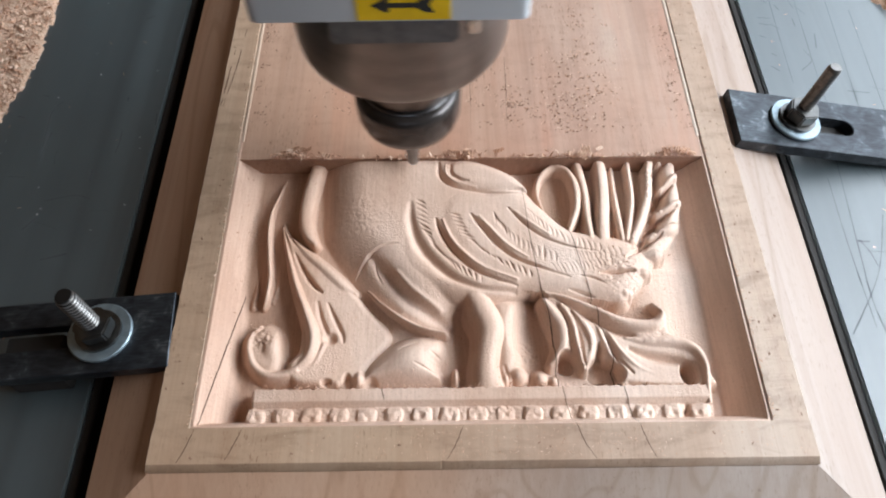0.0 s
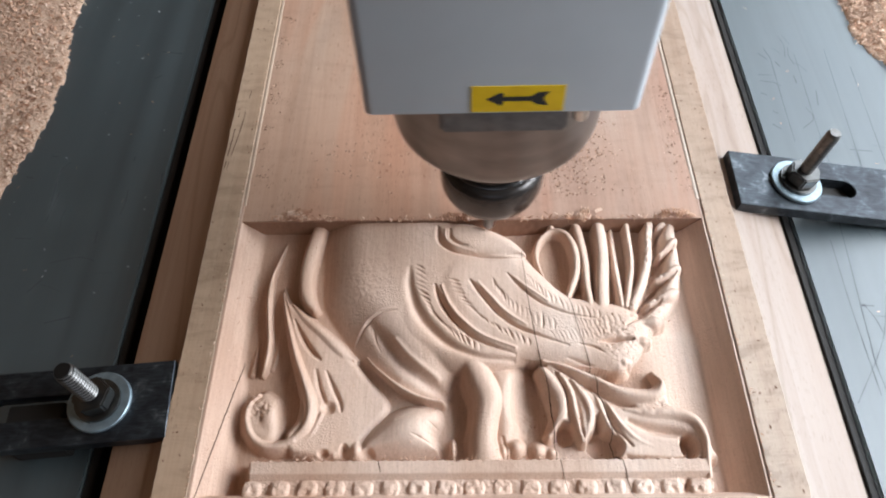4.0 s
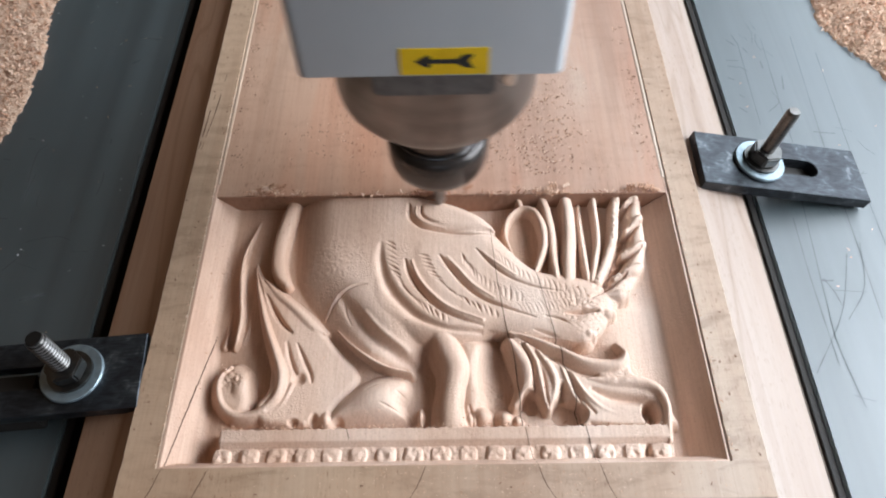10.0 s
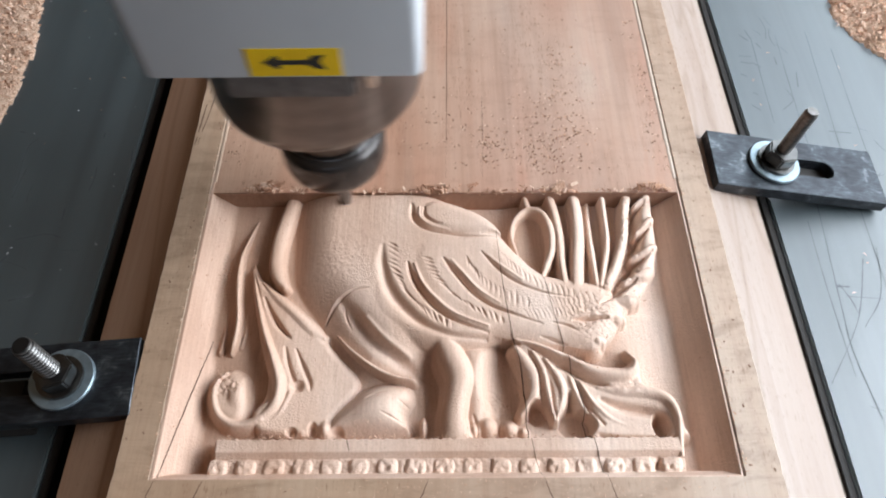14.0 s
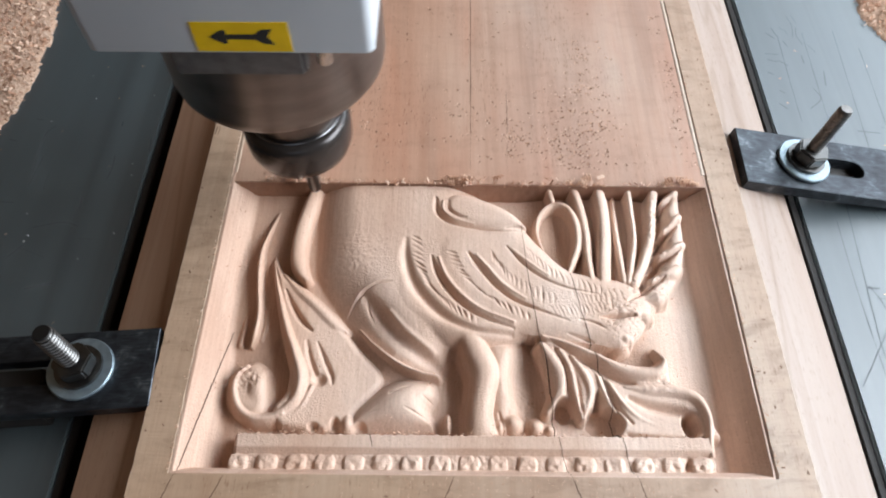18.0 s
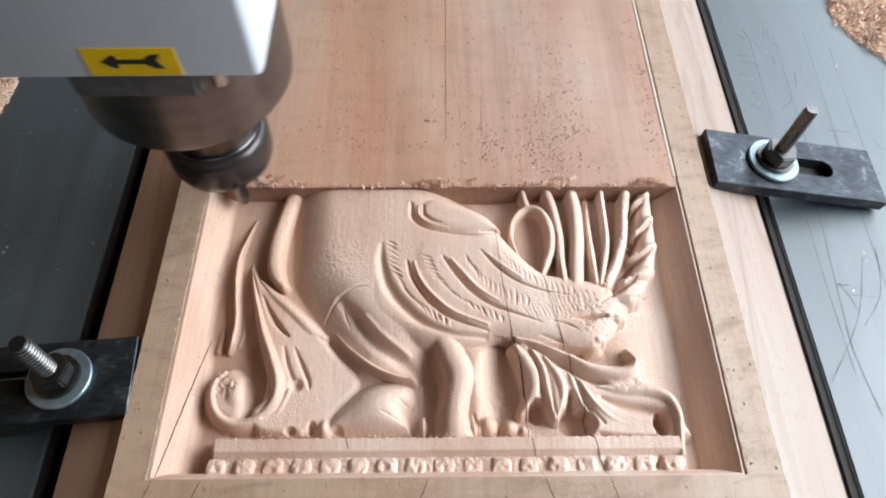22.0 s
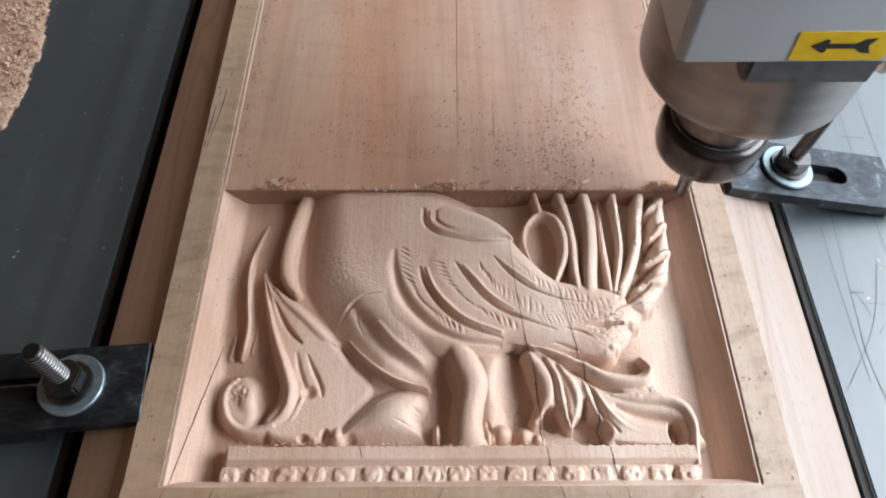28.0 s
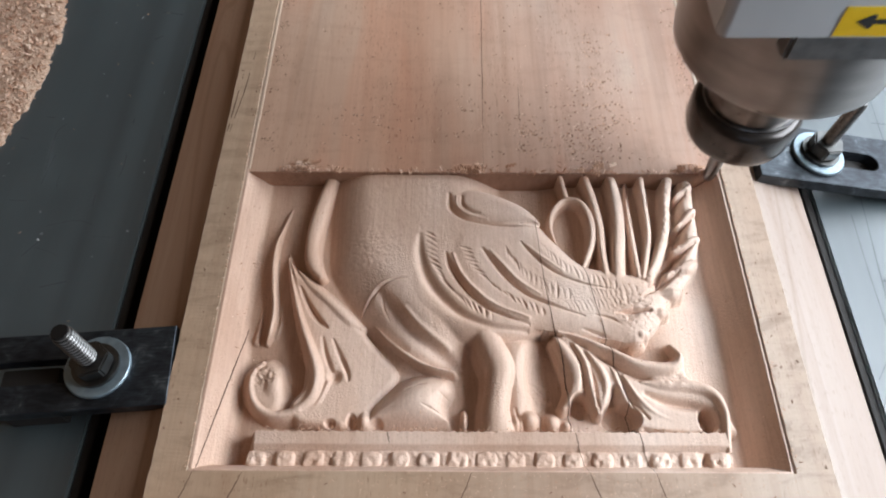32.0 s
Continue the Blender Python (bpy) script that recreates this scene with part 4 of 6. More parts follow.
    stroke(H, [(62.5, 76.4, 1.47, -3.6), (66.6, 75.7, 2.48, -2.3), (68.8, 75.6, 2.92, -1.9), (70.7, 75.7, 2.34, -2.6)], depth=4.5, power=0.6)  # braid strand
    stroke(H, [(56.1, 68.3, 1.34, -3.6), (58.8, 67.0, 2.26, -2.3), (60.2, 66.4, 2.65, -1.9), (61.4, 66.2, 2.12, -2.6)], depth=4.5, power=0.6)  # braid strand
    groove(H, [(81.1, 126.3, 0.74, 0.8), (84.6, 130.0, 1.37, 3.4), (88.2, 133.7, 0.88, 1.6)])  # braid tear
    groove(H, [(79.7, 110.9, 0.72, 0.8), (84.4, 116.1, 1.33, 3.4), (89.2, 121.5, 0.86, 1.6)])  # braid tear
    groove(H, [(73.4, 96.7, 0.7, 0.8), (80.6, 102.4, 1.3, 3.4), (87.9, 108.1, 0.84, 1.6)])  # braid tear
    groove(H, [(62.7, 82.2, 0.68, 0.8), (70.8, 88.1, 1.27, 3.4), (79.1, 94.1, 0.82, 1.6)])  # braid tear
    groove(H, [(50.9, 74.9, 0.68, 0.8), (57.8, 75.5, 1.24, 3.4), (64.6, 76.1, 0.79, 1.6)])  # braid tear
    groove(H, [(37.8, 68.3, 0.44, 0.5), (42.1, 66.9, 0.66, 1.4), (47.5, 65.0, 0.44, 0.5)])  # torn gouge
    groove(H, [(42.8, 73.8, 0.45, 0.4), (48.2, 72.4, 0.67, 1.1), (52.4, 69.9, 0.45, 0.4)])  # torn gouge
    groove(H, [(29.9, 66.7, 0.44, 0.6), (34.2, 64.3, 0.66, 1.5), (39.5, 62.0, 0.44, 0.6)])  # torn gouge
    lump(H, 58.1, 64.1, 3.55, 2.91, -3.4, 0)  # braid end


def hatching(H):
    """Rows of short nicks that stand for barbs on the feathers: x, y and lean along each row, count and half length."""
    rng = random.Random(7)
    for rows, n, reach, gain in (
        ([(-21.9, 111.1, -28), (-20.6, 99.4, -32), (-15.9, 88.1, -48), (-7.8, 79.3, -66), (2.3, 73.7, -78)], 19, 2.9, 1.0),
        ([(-7.2, 104, -22), (-3.4, 95.3, -26), (3.2, 86.6, -40), (13, 79.6, -62), (22.5, 75, -74)], 17, 2.3, 1.0),
        ([(9.4, 102.3, -80), (15.4, 93.4, -82), (23.6, 86.7, -84), (33.2, 82.5, -86)], 14, 2.8, 0.8),
        ([(24.2, 104.5, -82), (32, 96.2, -84), (42, 90.3, -86), (52, 86.8, -88)], 15, 2.6, 0.5),
        ([(32.8, 76.7, -74), (44.2, 77.9, -80), (55.8, 80.3, -84)], 15, 2.4, 0.4),
        ([(41.4, 84.3, -74), (49.3, 82.9, -80), (59.9, 85.4, -84)], 11, 2.0, 0.35),
    ):
        line = curve_of(rows, 30)
        for k in np.linspace(0, len(line) - 1, n).astype(int):
            x, y, lean = line[k]
            a = radians(lean + rng.uniform(-9, 9))
            r = reach * rng.uniform(0.7, 1.25)
            dx, dy = math.cos(a) * r, math.sin(a) * r
            deep = gain * rng.uniform(0.3, 1.0)
            groove(H, [(x - dx, y - dy, 0.42, 0.2), (x - 0.2 * dy / r, y + 0.2 * dx / r, 0.6, deep), (x + dx, y + dy, 0.42, 0.1)])


def torn(H):
    """Ragged grain where the cutter tore the wood: over the braid, the curl, the leaf edges and the foot of the left wall."""
    coarse, fine = fractal(GX, GY, 3.2, 61), fractal(GX, GY, 1.2, 62, 2)
    for x, y, rx, ry, turn, size in ((80, 116, 4.5, 26, -6, 0.9), (72, 93, 4, 10, -48, 0.8), (58, 76, 9, 7, 0, 0.5), (-85, 51, 5, 5, 0, 0.7), (48, 58, 12, 5, 20, 0.4), (70, 48, 8, 2.5, 0, 0.5),
                                     (-97, 90, 1.6, 38, -1, 0.9), (20, 44, 4, 5, 0, 0.6), (45, 88, 18, 8, 10, 0.07), (-44, 104, 10, 10, 0, 0.2), (0, 17.6, 86, 1.6, 0, 0.3)):
        a = radians(turn)
        u, v = (MX - x) * math.cos(a) + (MY - y) * math.sin(a), -(MX - x) * math.sin(a) + (MY - y) * math.cos(a)
        k = np.clip(1.5 - np.hypot(u / rx, v / ry), 0, 1)
        H += size * k * np.minimum((0.15 if x == -44 else 0.7) * coarse + fine, 0.35)


def carving_heights():
    H = np.full(MX.shape, GROUND) + 0.35 * fractal(GX, GY, 26.0, 3)
    # the ground is dished: it climbs from the walls towards the animal
    k = np.exp(-((72.0 - MX) / 13.0) ** 2) * np.clip((94.0 - MY) / 14.0, 0, 1) * (MX > 0)
    H += 4.0 * k + 2.4 * np.clip((-52.0 - MX) / 14.0, 0, 1) * np.clip((MY - 58.0) / 18.0, 0, 1) + 2.6 * np.exp(-((MX - 54.0) / 25.0) ** 6) * np.clip((MY - 85.0) / 10.0, 0, 1)
    animal(H)
    hatching(H)
    torn(H)
    # the plinth on which the animal stands, with its row of beads
    ends = np.clip((MX + 86.5) / 2.5, 0, 1) * np.clip((88.0 - MX) / 2.5, 0, 1)
    plinth = -3.6 - 1.6 * np.clip((23.4 - MY) / 1.6, 0, 1)
    on = np.clip((28.9 + 0.25 * np.sin(MX * 2.1) * np.sin(MX * 0.63) - MY) / 0.9, 0, 1) * np.clip((MY - 20.9) / 0.6, 0, 1)
    H[:] = np.where(on * ends > 0.001, np.maximum(H, GROUND + (plinth - GROUND) * np.sqrt(np.clip(on * ends, 0, 1))), H)
    low = (MY < 21.4) & (MY > 14.5)
    rng = random.Random(5)
    row = np.full(MX.shape, -5.6)
    x = -83.0
    while x < 87.0:
        half = rng.uniform(3.4, 4.0)
        d = (np.abs(MX - x) / half) ** 4 + (np.abs(MY - 18.2) / 3.0) ** 2.6
        dent = rng.uniform(0.2, 0.9) * np.exp(-((MX - x - rng.uniform(-1.2, 1.2)) / 1.1) ** 2) * np.exp(-((MY - 17.4) / 1.0) ** 2)
        row = np.maximum(row, -5.6 + rng.uniform(0.8, 1.5) * np.sqrt(np.clip(1 - d, 0, 1)) - dent)
        notch = np.hypot((MX - x + 4.9 - 0.25 * (MY - 18)) / 0.85, (MY - 18.6) / 2.2)
        row = row - rng.uniform(2.2, 4.2) * np.exp(-notch ** 2)
        x += 10.25
    row += 0.35 * fractal(GX, GY, 1.4, 11) + 0.5 * fractal(GX, GY, 3.4, 12)
    beads = low & (np.abs(MX) < 86.0)
    H[beads] = row[beads]
    hollow(H, -89.6, 22.3, 3.2, 5.2, -14.5)
    # sloping walls up to the border
    edge = np.minimum(103.4 - np.abs(MX), 1e9)
    wall = -0.2 - np.clip(edge, 0, 20) * 1.22
    wobble = 0.25 * fractal(GX, GY, (3.0, 9.0), 21)
    H[:] = soft_max(H, wall + wobble * np.clip(edge, 0, 1), 1.6)
    front = -0.2 - np.clip(MY - 13.3, 0, 40) * 1.9
    H[:] = soft_max(H, np.where(MY < 16.5, front, -60.0), 0.5)
    H[np.abs(MX) > 102.9] = -0.15
    H[MX > 103.35] = -0.6
    # tool marks and torn grain
    H += 0.07 * fractal(GX, GY, (1.3, 2.6), 31)
    H[:] = np.clip(H, -14.9, -0.15)
    carving_heights.result = H
    return H


panel = PANEL
part_me = grid_mesh("carving", GX / 1000, GY / 1000, carving_heights() / 1000, WOOD_CARVED)
carving = tagged(new("carving", part_me), "freshly cut animal relief with wing and leaves")
carving.parent = panel


def profile_slab(name, points, y0, y1, material, label="", mitre0=0.0, mitre1=0.0, n=60, rough=0.0):
    """A slab along y with the cross-section points (x, z); its ends may be mitred by the outward distance from the first point."""
    bm = bmesh.new()
    rows = []
    x_in = points[0][0]
    for k in range(n + 1):
        ring = []
        for x, z in points:
            a, b = y0 - mitre0 * abs(x - x_in), y1 + mitre1 * abs(x - x_in)
            y = a + (b - a) * k / n
            ring.append(bm.verts.new((x + rough * noise.noise((y * 260, x * 40, z * 40)), y, z + rough * 0.5 * noise.noise((y * 190, x * 90, 7.0)))))
        rows.append(ring)
    m = len(points)
    for a, b in zip(rows, rows[1:]):
        for i in range(m):
            bm.faces.new((a[i], a[(i + 1) % m], b[(i + 1) % m], b[i]))
    bm.faces.new(rows[0])
    bm.faces.new(rows[-1])
    bmesh.ops.recalc_face_normals(bm, faces=bm.faces)
    return part(name, bm, material, panel, label)


BACK = 0.80
BOTTOM = -0.0204
# raised field: two rails beside the cut, one before it, and the uncut face beyond
for s in (-1, 1):
    profile_slab("side_rail", [(s * 0.1042, -0.0006), (s * 0.1047, 0.0), (s * 0.11735, 0.0), (s * 0.1176, -0.0004), (s * 0.1176, BOTTOM), (s * 0.1042, BOTTOM)], 0.0128, BACK, WOOD_RAIL, rough=0.00030, n=620)


def front_rail():
    """The rail before the cut, its front edge sloping and chipped."""
    rng = random.Random(44)
    bm = bmesh.new()
    rows = []
    n = 470
    for k in range(n + 1):
        x = -0.1176 + 0.2352 * k / n
        chip = 0.00016 * noise.noise((x * 260, 3.0, 1.0)) + 0.00006 * noise.noise((x * 900, 9.0, 1.0))
        if rng.random() < 0.012:
            chip += rng.uniform(0.0001, 0.0004)
        end = 0.0022 * (k in (0, n)) * (1 if k else -1)
        prof = [(0.0, 0.0128, 0.0), (0.0, chip, 0.0), (0.0, chip - 0.0004, -0.0003), (end, -0.0021, -0.0031), (end, -0.0021, BOTTOM), (0.0, 0.0128, BOTTOM)]
        rows.append([bm.verts.new((x + dx * 0.4, y, z)) for dx, y, z in prof])
    for a, b in zip(rows, rows[1:]):
        for i in range(6):
            bm.faces.new((a[i], a[(i + 1) % 6], b[(i + 1) % 6], b[i]))
    bm.faces.new(rows[0])
    bm.faces.new(rows[-1])
    bmesh.ops.recalc_face_normals(bm, faces=bm.faces)
    part("front_rail", bm, WOOD_RAIL, panel, "", True, angle=28)


front_rail()
for s in (-1, 1):
    # bevelled margins
    BEVEL = 0.0249 if s < 0 else 0.0264
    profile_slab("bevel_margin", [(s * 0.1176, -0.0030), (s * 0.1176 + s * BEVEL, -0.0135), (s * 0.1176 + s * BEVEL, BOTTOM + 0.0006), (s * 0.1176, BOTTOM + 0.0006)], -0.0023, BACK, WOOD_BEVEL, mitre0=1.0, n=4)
bm = bmesh.new()
v = [bm.verts.new(p) for p in ((-0.1176, -0.0023, -0.0030), (0.1176, -0.0023, -0.0030), (HALF_PANEL, -0.0272, -0.0135), (-HALF_PANEL, -0.0272, -0.0135),
                               (-0.1176, -0.0023, BOTTOM + 0.0006), (0.1176, -0.0023, BOTTOM + 0.0006), (HALF_PANEL, -0.0272, BOTTOM + 0.0006), (-HALF_PANEL, -0.0272, BOTTOM + 0.0006))]
for f in ((0, 1, 2, 3), (7, 6, 5, 4), (0, 4, 5, 1), (1, 5, 6, 2), (2, 6, 7, 3), (3, 7, 4, 0)):
    bm.faces.new([v[i] for i in f])
bmesh.ops.recalc_face_normals(bm, faces=bm.faces)
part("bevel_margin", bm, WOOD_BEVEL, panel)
# the face still to be cut: scored along both sides, a hair lower than the rails
part("uncut_face", box_bm(-0.1023, 0.1023, 0.1445, BACK, BOTTOM, -0.00033, 0.0), WOOD_FACE, panel, "uncut planed wood scored along its sides")
for s in (-1, 1):      # a rounded bead left between two scores
    prof = [(s * (0.10322 + 0.00088 * math.sin(a)), -0.00052 + 0.00044 * math.cos(a)) for a in np.linspace(-1.5, 1.5, 9)]
    profile_slab("score_bead", [*prof, (prof[-1][0], BOTTOM), (prof[0][0], BOTTOM)], 0.1445, BACK, WOOD_PALE, "pale scored bead", n=420, rough=0.00016)
part("panel_core", box_bm(-0.1041, 0.1041, 0.0129, 0.1440, BOTTOM, -0.0150), WOOD_CARVED, panel)
# the strip of wood that the cutter is eating away
cut_strip = part("cut_strip", box_bm(-0.1033, 0.1033, 0.0, 0.030, -0.0140, -0.00030), WOOD_FACE, panel, "rough edge of the wood being cut")


def end_grain():
    """The ragged end grain that faces the cutter, with the scallops of its passes."""
    xs, zs = np.arange(-0.1030, 0.1031, 0.0006), np.linspace(-0.0139, -0.0006, 14)
    rough = 0.00022 * fractal(xs, zs, (0.0022, 0.004), 91)
    bm = bmesh.new()
    rows = [[bm.verts.new((x, -0.00035 + rough[j, i], z)) for i, x in enumerate(xs)] for j, z in enumerate(zs)]
    for a, b in zip(rows, rows[1:]):
        for k in range(len(xs) - 1):
            bm.faces.new((a[k], a[k + 1], b[k + 1], b[k]))
    part("end_grain", bm, WOOD_END, cut_strip, "dark ragged end grain at the cut", True)


end_grain()


NICK = Mat("torn_grain_wood", (0.21, 0.115, 0.075), 0.95).m
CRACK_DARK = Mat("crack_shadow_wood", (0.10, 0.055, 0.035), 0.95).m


def crack(rows, z, width=0.0004, seed=0, steps=10):
    """A drying crack: a narrow ragged strip level with the wood, coloured as the split's shade."""
    rng = random.Random(seed)
    line = curve_of(rows, steps)
    bm = bmesh.new()
    prev = None
    for k, (x, y) in enumerate(line):
        w = width * (0.35 + 0.65 * math.sin(math.pi * (k + 0.5) / len(line))) * rng.uniform(0.6, 1.2) * 500
        j = rng.uniform(-0.12, 0.12)
        at = z
        if z is None:      # lie on the relief
            H = carving_heights.result
            gi, gj = int(round((x + j - GX[0]) / CELL)), int(round((y - GY[0]) / CELL))
            at = H[max(gj, 0):gj + 2, max(gi - 1, 0):gi + 2].max() / 1000
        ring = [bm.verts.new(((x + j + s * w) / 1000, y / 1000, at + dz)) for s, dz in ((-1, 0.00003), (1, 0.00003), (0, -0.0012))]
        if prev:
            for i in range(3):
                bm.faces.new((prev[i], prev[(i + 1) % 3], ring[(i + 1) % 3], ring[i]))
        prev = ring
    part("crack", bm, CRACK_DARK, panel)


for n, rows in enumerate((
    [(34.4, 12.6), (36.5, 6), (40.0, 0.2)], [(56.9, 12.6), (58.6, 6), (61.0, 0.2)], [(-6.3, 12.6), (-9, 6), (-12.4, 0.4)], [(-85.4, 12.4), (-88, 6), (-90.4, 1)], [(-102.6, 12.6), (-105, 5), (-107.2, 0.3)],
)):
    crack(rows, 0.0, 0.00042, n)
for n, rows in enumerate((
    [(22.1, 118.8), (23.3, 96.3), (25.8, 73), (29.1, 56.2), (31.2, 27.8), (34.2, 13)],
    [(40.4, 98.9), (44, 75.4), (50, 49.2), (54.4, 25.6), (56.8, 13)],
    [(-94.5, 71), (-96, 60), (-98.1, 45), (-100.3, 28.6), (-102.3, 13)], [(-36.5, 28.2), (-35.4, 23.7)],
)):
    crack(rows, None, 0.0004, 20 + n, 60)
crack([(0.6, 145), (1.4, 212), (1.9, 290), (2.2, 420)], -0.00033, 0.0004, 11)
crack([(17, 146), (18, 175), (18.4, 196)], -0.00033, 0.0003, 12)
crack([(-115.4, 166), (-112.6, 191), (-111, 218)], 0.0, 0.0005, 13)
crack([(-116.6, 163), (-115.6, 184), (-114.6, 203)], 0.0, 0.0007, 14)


def chips_bm(places, size, rng, curl=0.4, bm=None, wide=1.0):
    """Small bent flakes of wood at the places given."""
    bm = bm or bmesh.new()
    for p in places:
        L, W = size * rng.uniform(0.5, 1.5), size * rng.uniform(0.12, 0.3) * wide
        q = Euler((rng.uniform(-curl, curl), rng.uniform(-curl, curl), rng.uniform(0, 6.28))).to_matrix()
        bend = rng.uniform(-0.5, 0.5) * L
        ring = []
        for u, zz in ((-0.5, 0.0), (0.0, bend * 0.3), (0.5, 0.0)):
            ring.append([bm.verts.new(Vector(p) + q @ Vector((u * L, s * W / 2, abs(zz) + s * 0.1 * W))) for s in (-1, 1)])
        for a, b in zip(ring, ring[1:]):
            bm.faces.new((a[0], b[0], b[1], a[1]))
    return bm


def fringe():
    """Torn splinters and curls along the cut."""
    rng = random.Random(12)
    places = []
    for _ in range(230):
        places.append((rng.uniform(-0.07, 0.1), rng.gauss(0.0004, 0.0005), rng.uniform(-0.0006, 0.0006)))
    for cx, n, sx in ((-0.080, 90, 0.005), (-0.004, 40, 0.005), (0.045, 40, 0.005), (0.090, 40, 0.005)):
        for _ in range(n):
            places.append((rng.gauss(cx, sx), abs(rng.gauss(0.001, 0.0015)), abs(rng.gauss(0, 0.0012))))
    ob = part("torn_fringe", chips_bm(places, 0.0019, rng, 1.2), CHIP, cut_strip, "fuzzy torn wood fibres")
    tagged(ob, kind="stuff")


fringe()


def curls():
    """Rolled shavings hanging on the edge of the cut."""
    rng = random.Random(19)
    for cx, n, spread in ((-0.0815, 10, 0.003), (-0.074, 4, 0.004), (-0.006, 8, 0.006), (0.047, 6, 0.005), (0.090, 7, 0.005)):
        bm = bmesh.new()
        for _ in range(n):
            o = Vector((rng.gauss(cx, spread), rng.uniform(0.0, 0.0045), rng.uniform(0.0006, 0.0020)))
            axis = Vector((1, rng.uniform(-0.5, 0.5), rng.uniform(-0.2, 0.4))).normalized()
            u = axis.orthogonal().normalized()
            v = axis.cross(u)
            r, turns, pitch, w = rng.uniform(0.0007, 0.0014), rng.uniform(2.0, 4.0), rng.uniform(0.0009, 0.0015), rng.uniform(0.0004, 0.0007)
            prev = None
            for k in range(int(turns * 10)):
                a = 2 * math.pi * k / 10
                c = o + axis * (pitch * k / 10) + (u * math.cos(a) + v * math.sin(a)) * r
                ring = [bm.verts.new(c - axis * w / 2), bm.verts.new(c + axis * w / 2)]
                if prev:
                    bm.faces.new((prev[0], ring[0], ring[1], prev[1]))
                prev = ring
        part("shaving_curl", bm, CHIP, cut_strip, "curled pinkish shavings")


curls()


def fuzz():
    """Whiskers of torn grain left in the relief."""
    rng = random.Random(31)
    places = [(rng.uniform(-0.085, 0.085), 0.0288 + rng.gauss(0, 0.0004), -0.0036 + rng.uniform(-0.0008, 0.0004)) for _ in range(150)]
    heights = carving_heights.result
    for cx, cy, sx, sy, n in ((-88, 54, 2.5, 2.5, 16), (20, 40, 3, 3, 14), (-64, 30, 8, 1.2, 26), (66, 84, 7, 6, 40), (58, 70, 6, 3, 22), (30, 64, 9, 3, 18), (-98, 80, 2.0, 28, 46), (99, 60, 1.6, 30, 26), (75, 58, 4, 2, 10), (-72, 84, 2, 12, 14),
                              (-24, 52, 9, 3, 30), (-17, 70, 6, 8, 24), (-56, 64, 5, 9, 26), (-71, 115, 2, 16, 18), (80, 110, 4, 18, 60), (60, 50, 12, 3, 26), (33, 52, 5, 8, 26), (48, 60, 9, 3, 18), (-30, 34, 26, 1.5, 30), (30, 128, 3, 4, 8)):
        for _ in range(n):
            x, y = rng.gauss(cx, sx), rng.gauss(cy, sy)
            i, j = int((x - GX[0]) / CELL), int((y - GY[0]) / CELL)
            if 0 <= i < len(GX) and 0 <= j < len(GY):
                places.append((x / 1000, y / 1000, heights[j, i] / 1000 + 0.0002))
    ob = part("grain_fuzz", chips_bm(places, 0.0011, rng, 1.3), CHIP, panel, "torn whiskers of grain in the relief")
    tagged(ob, kind="stuff")


fuzz()


# ---- clamps ----
def capsule(cx, cy, length, width, n=10):
    r, h = width / 2, (length - width) / 2
    pts = [(cx + h + r * math.cos(a), cy + r * math.sin(a)) for a in np.linspace(-math.pi / 2, math.pi / 2, n)]
    return pts + [(cx - h + r * math.cos(a), cy + r * math.sin(a)) for a in np.linspace(math.pi / 2, 1.5 * math.pi, n)]


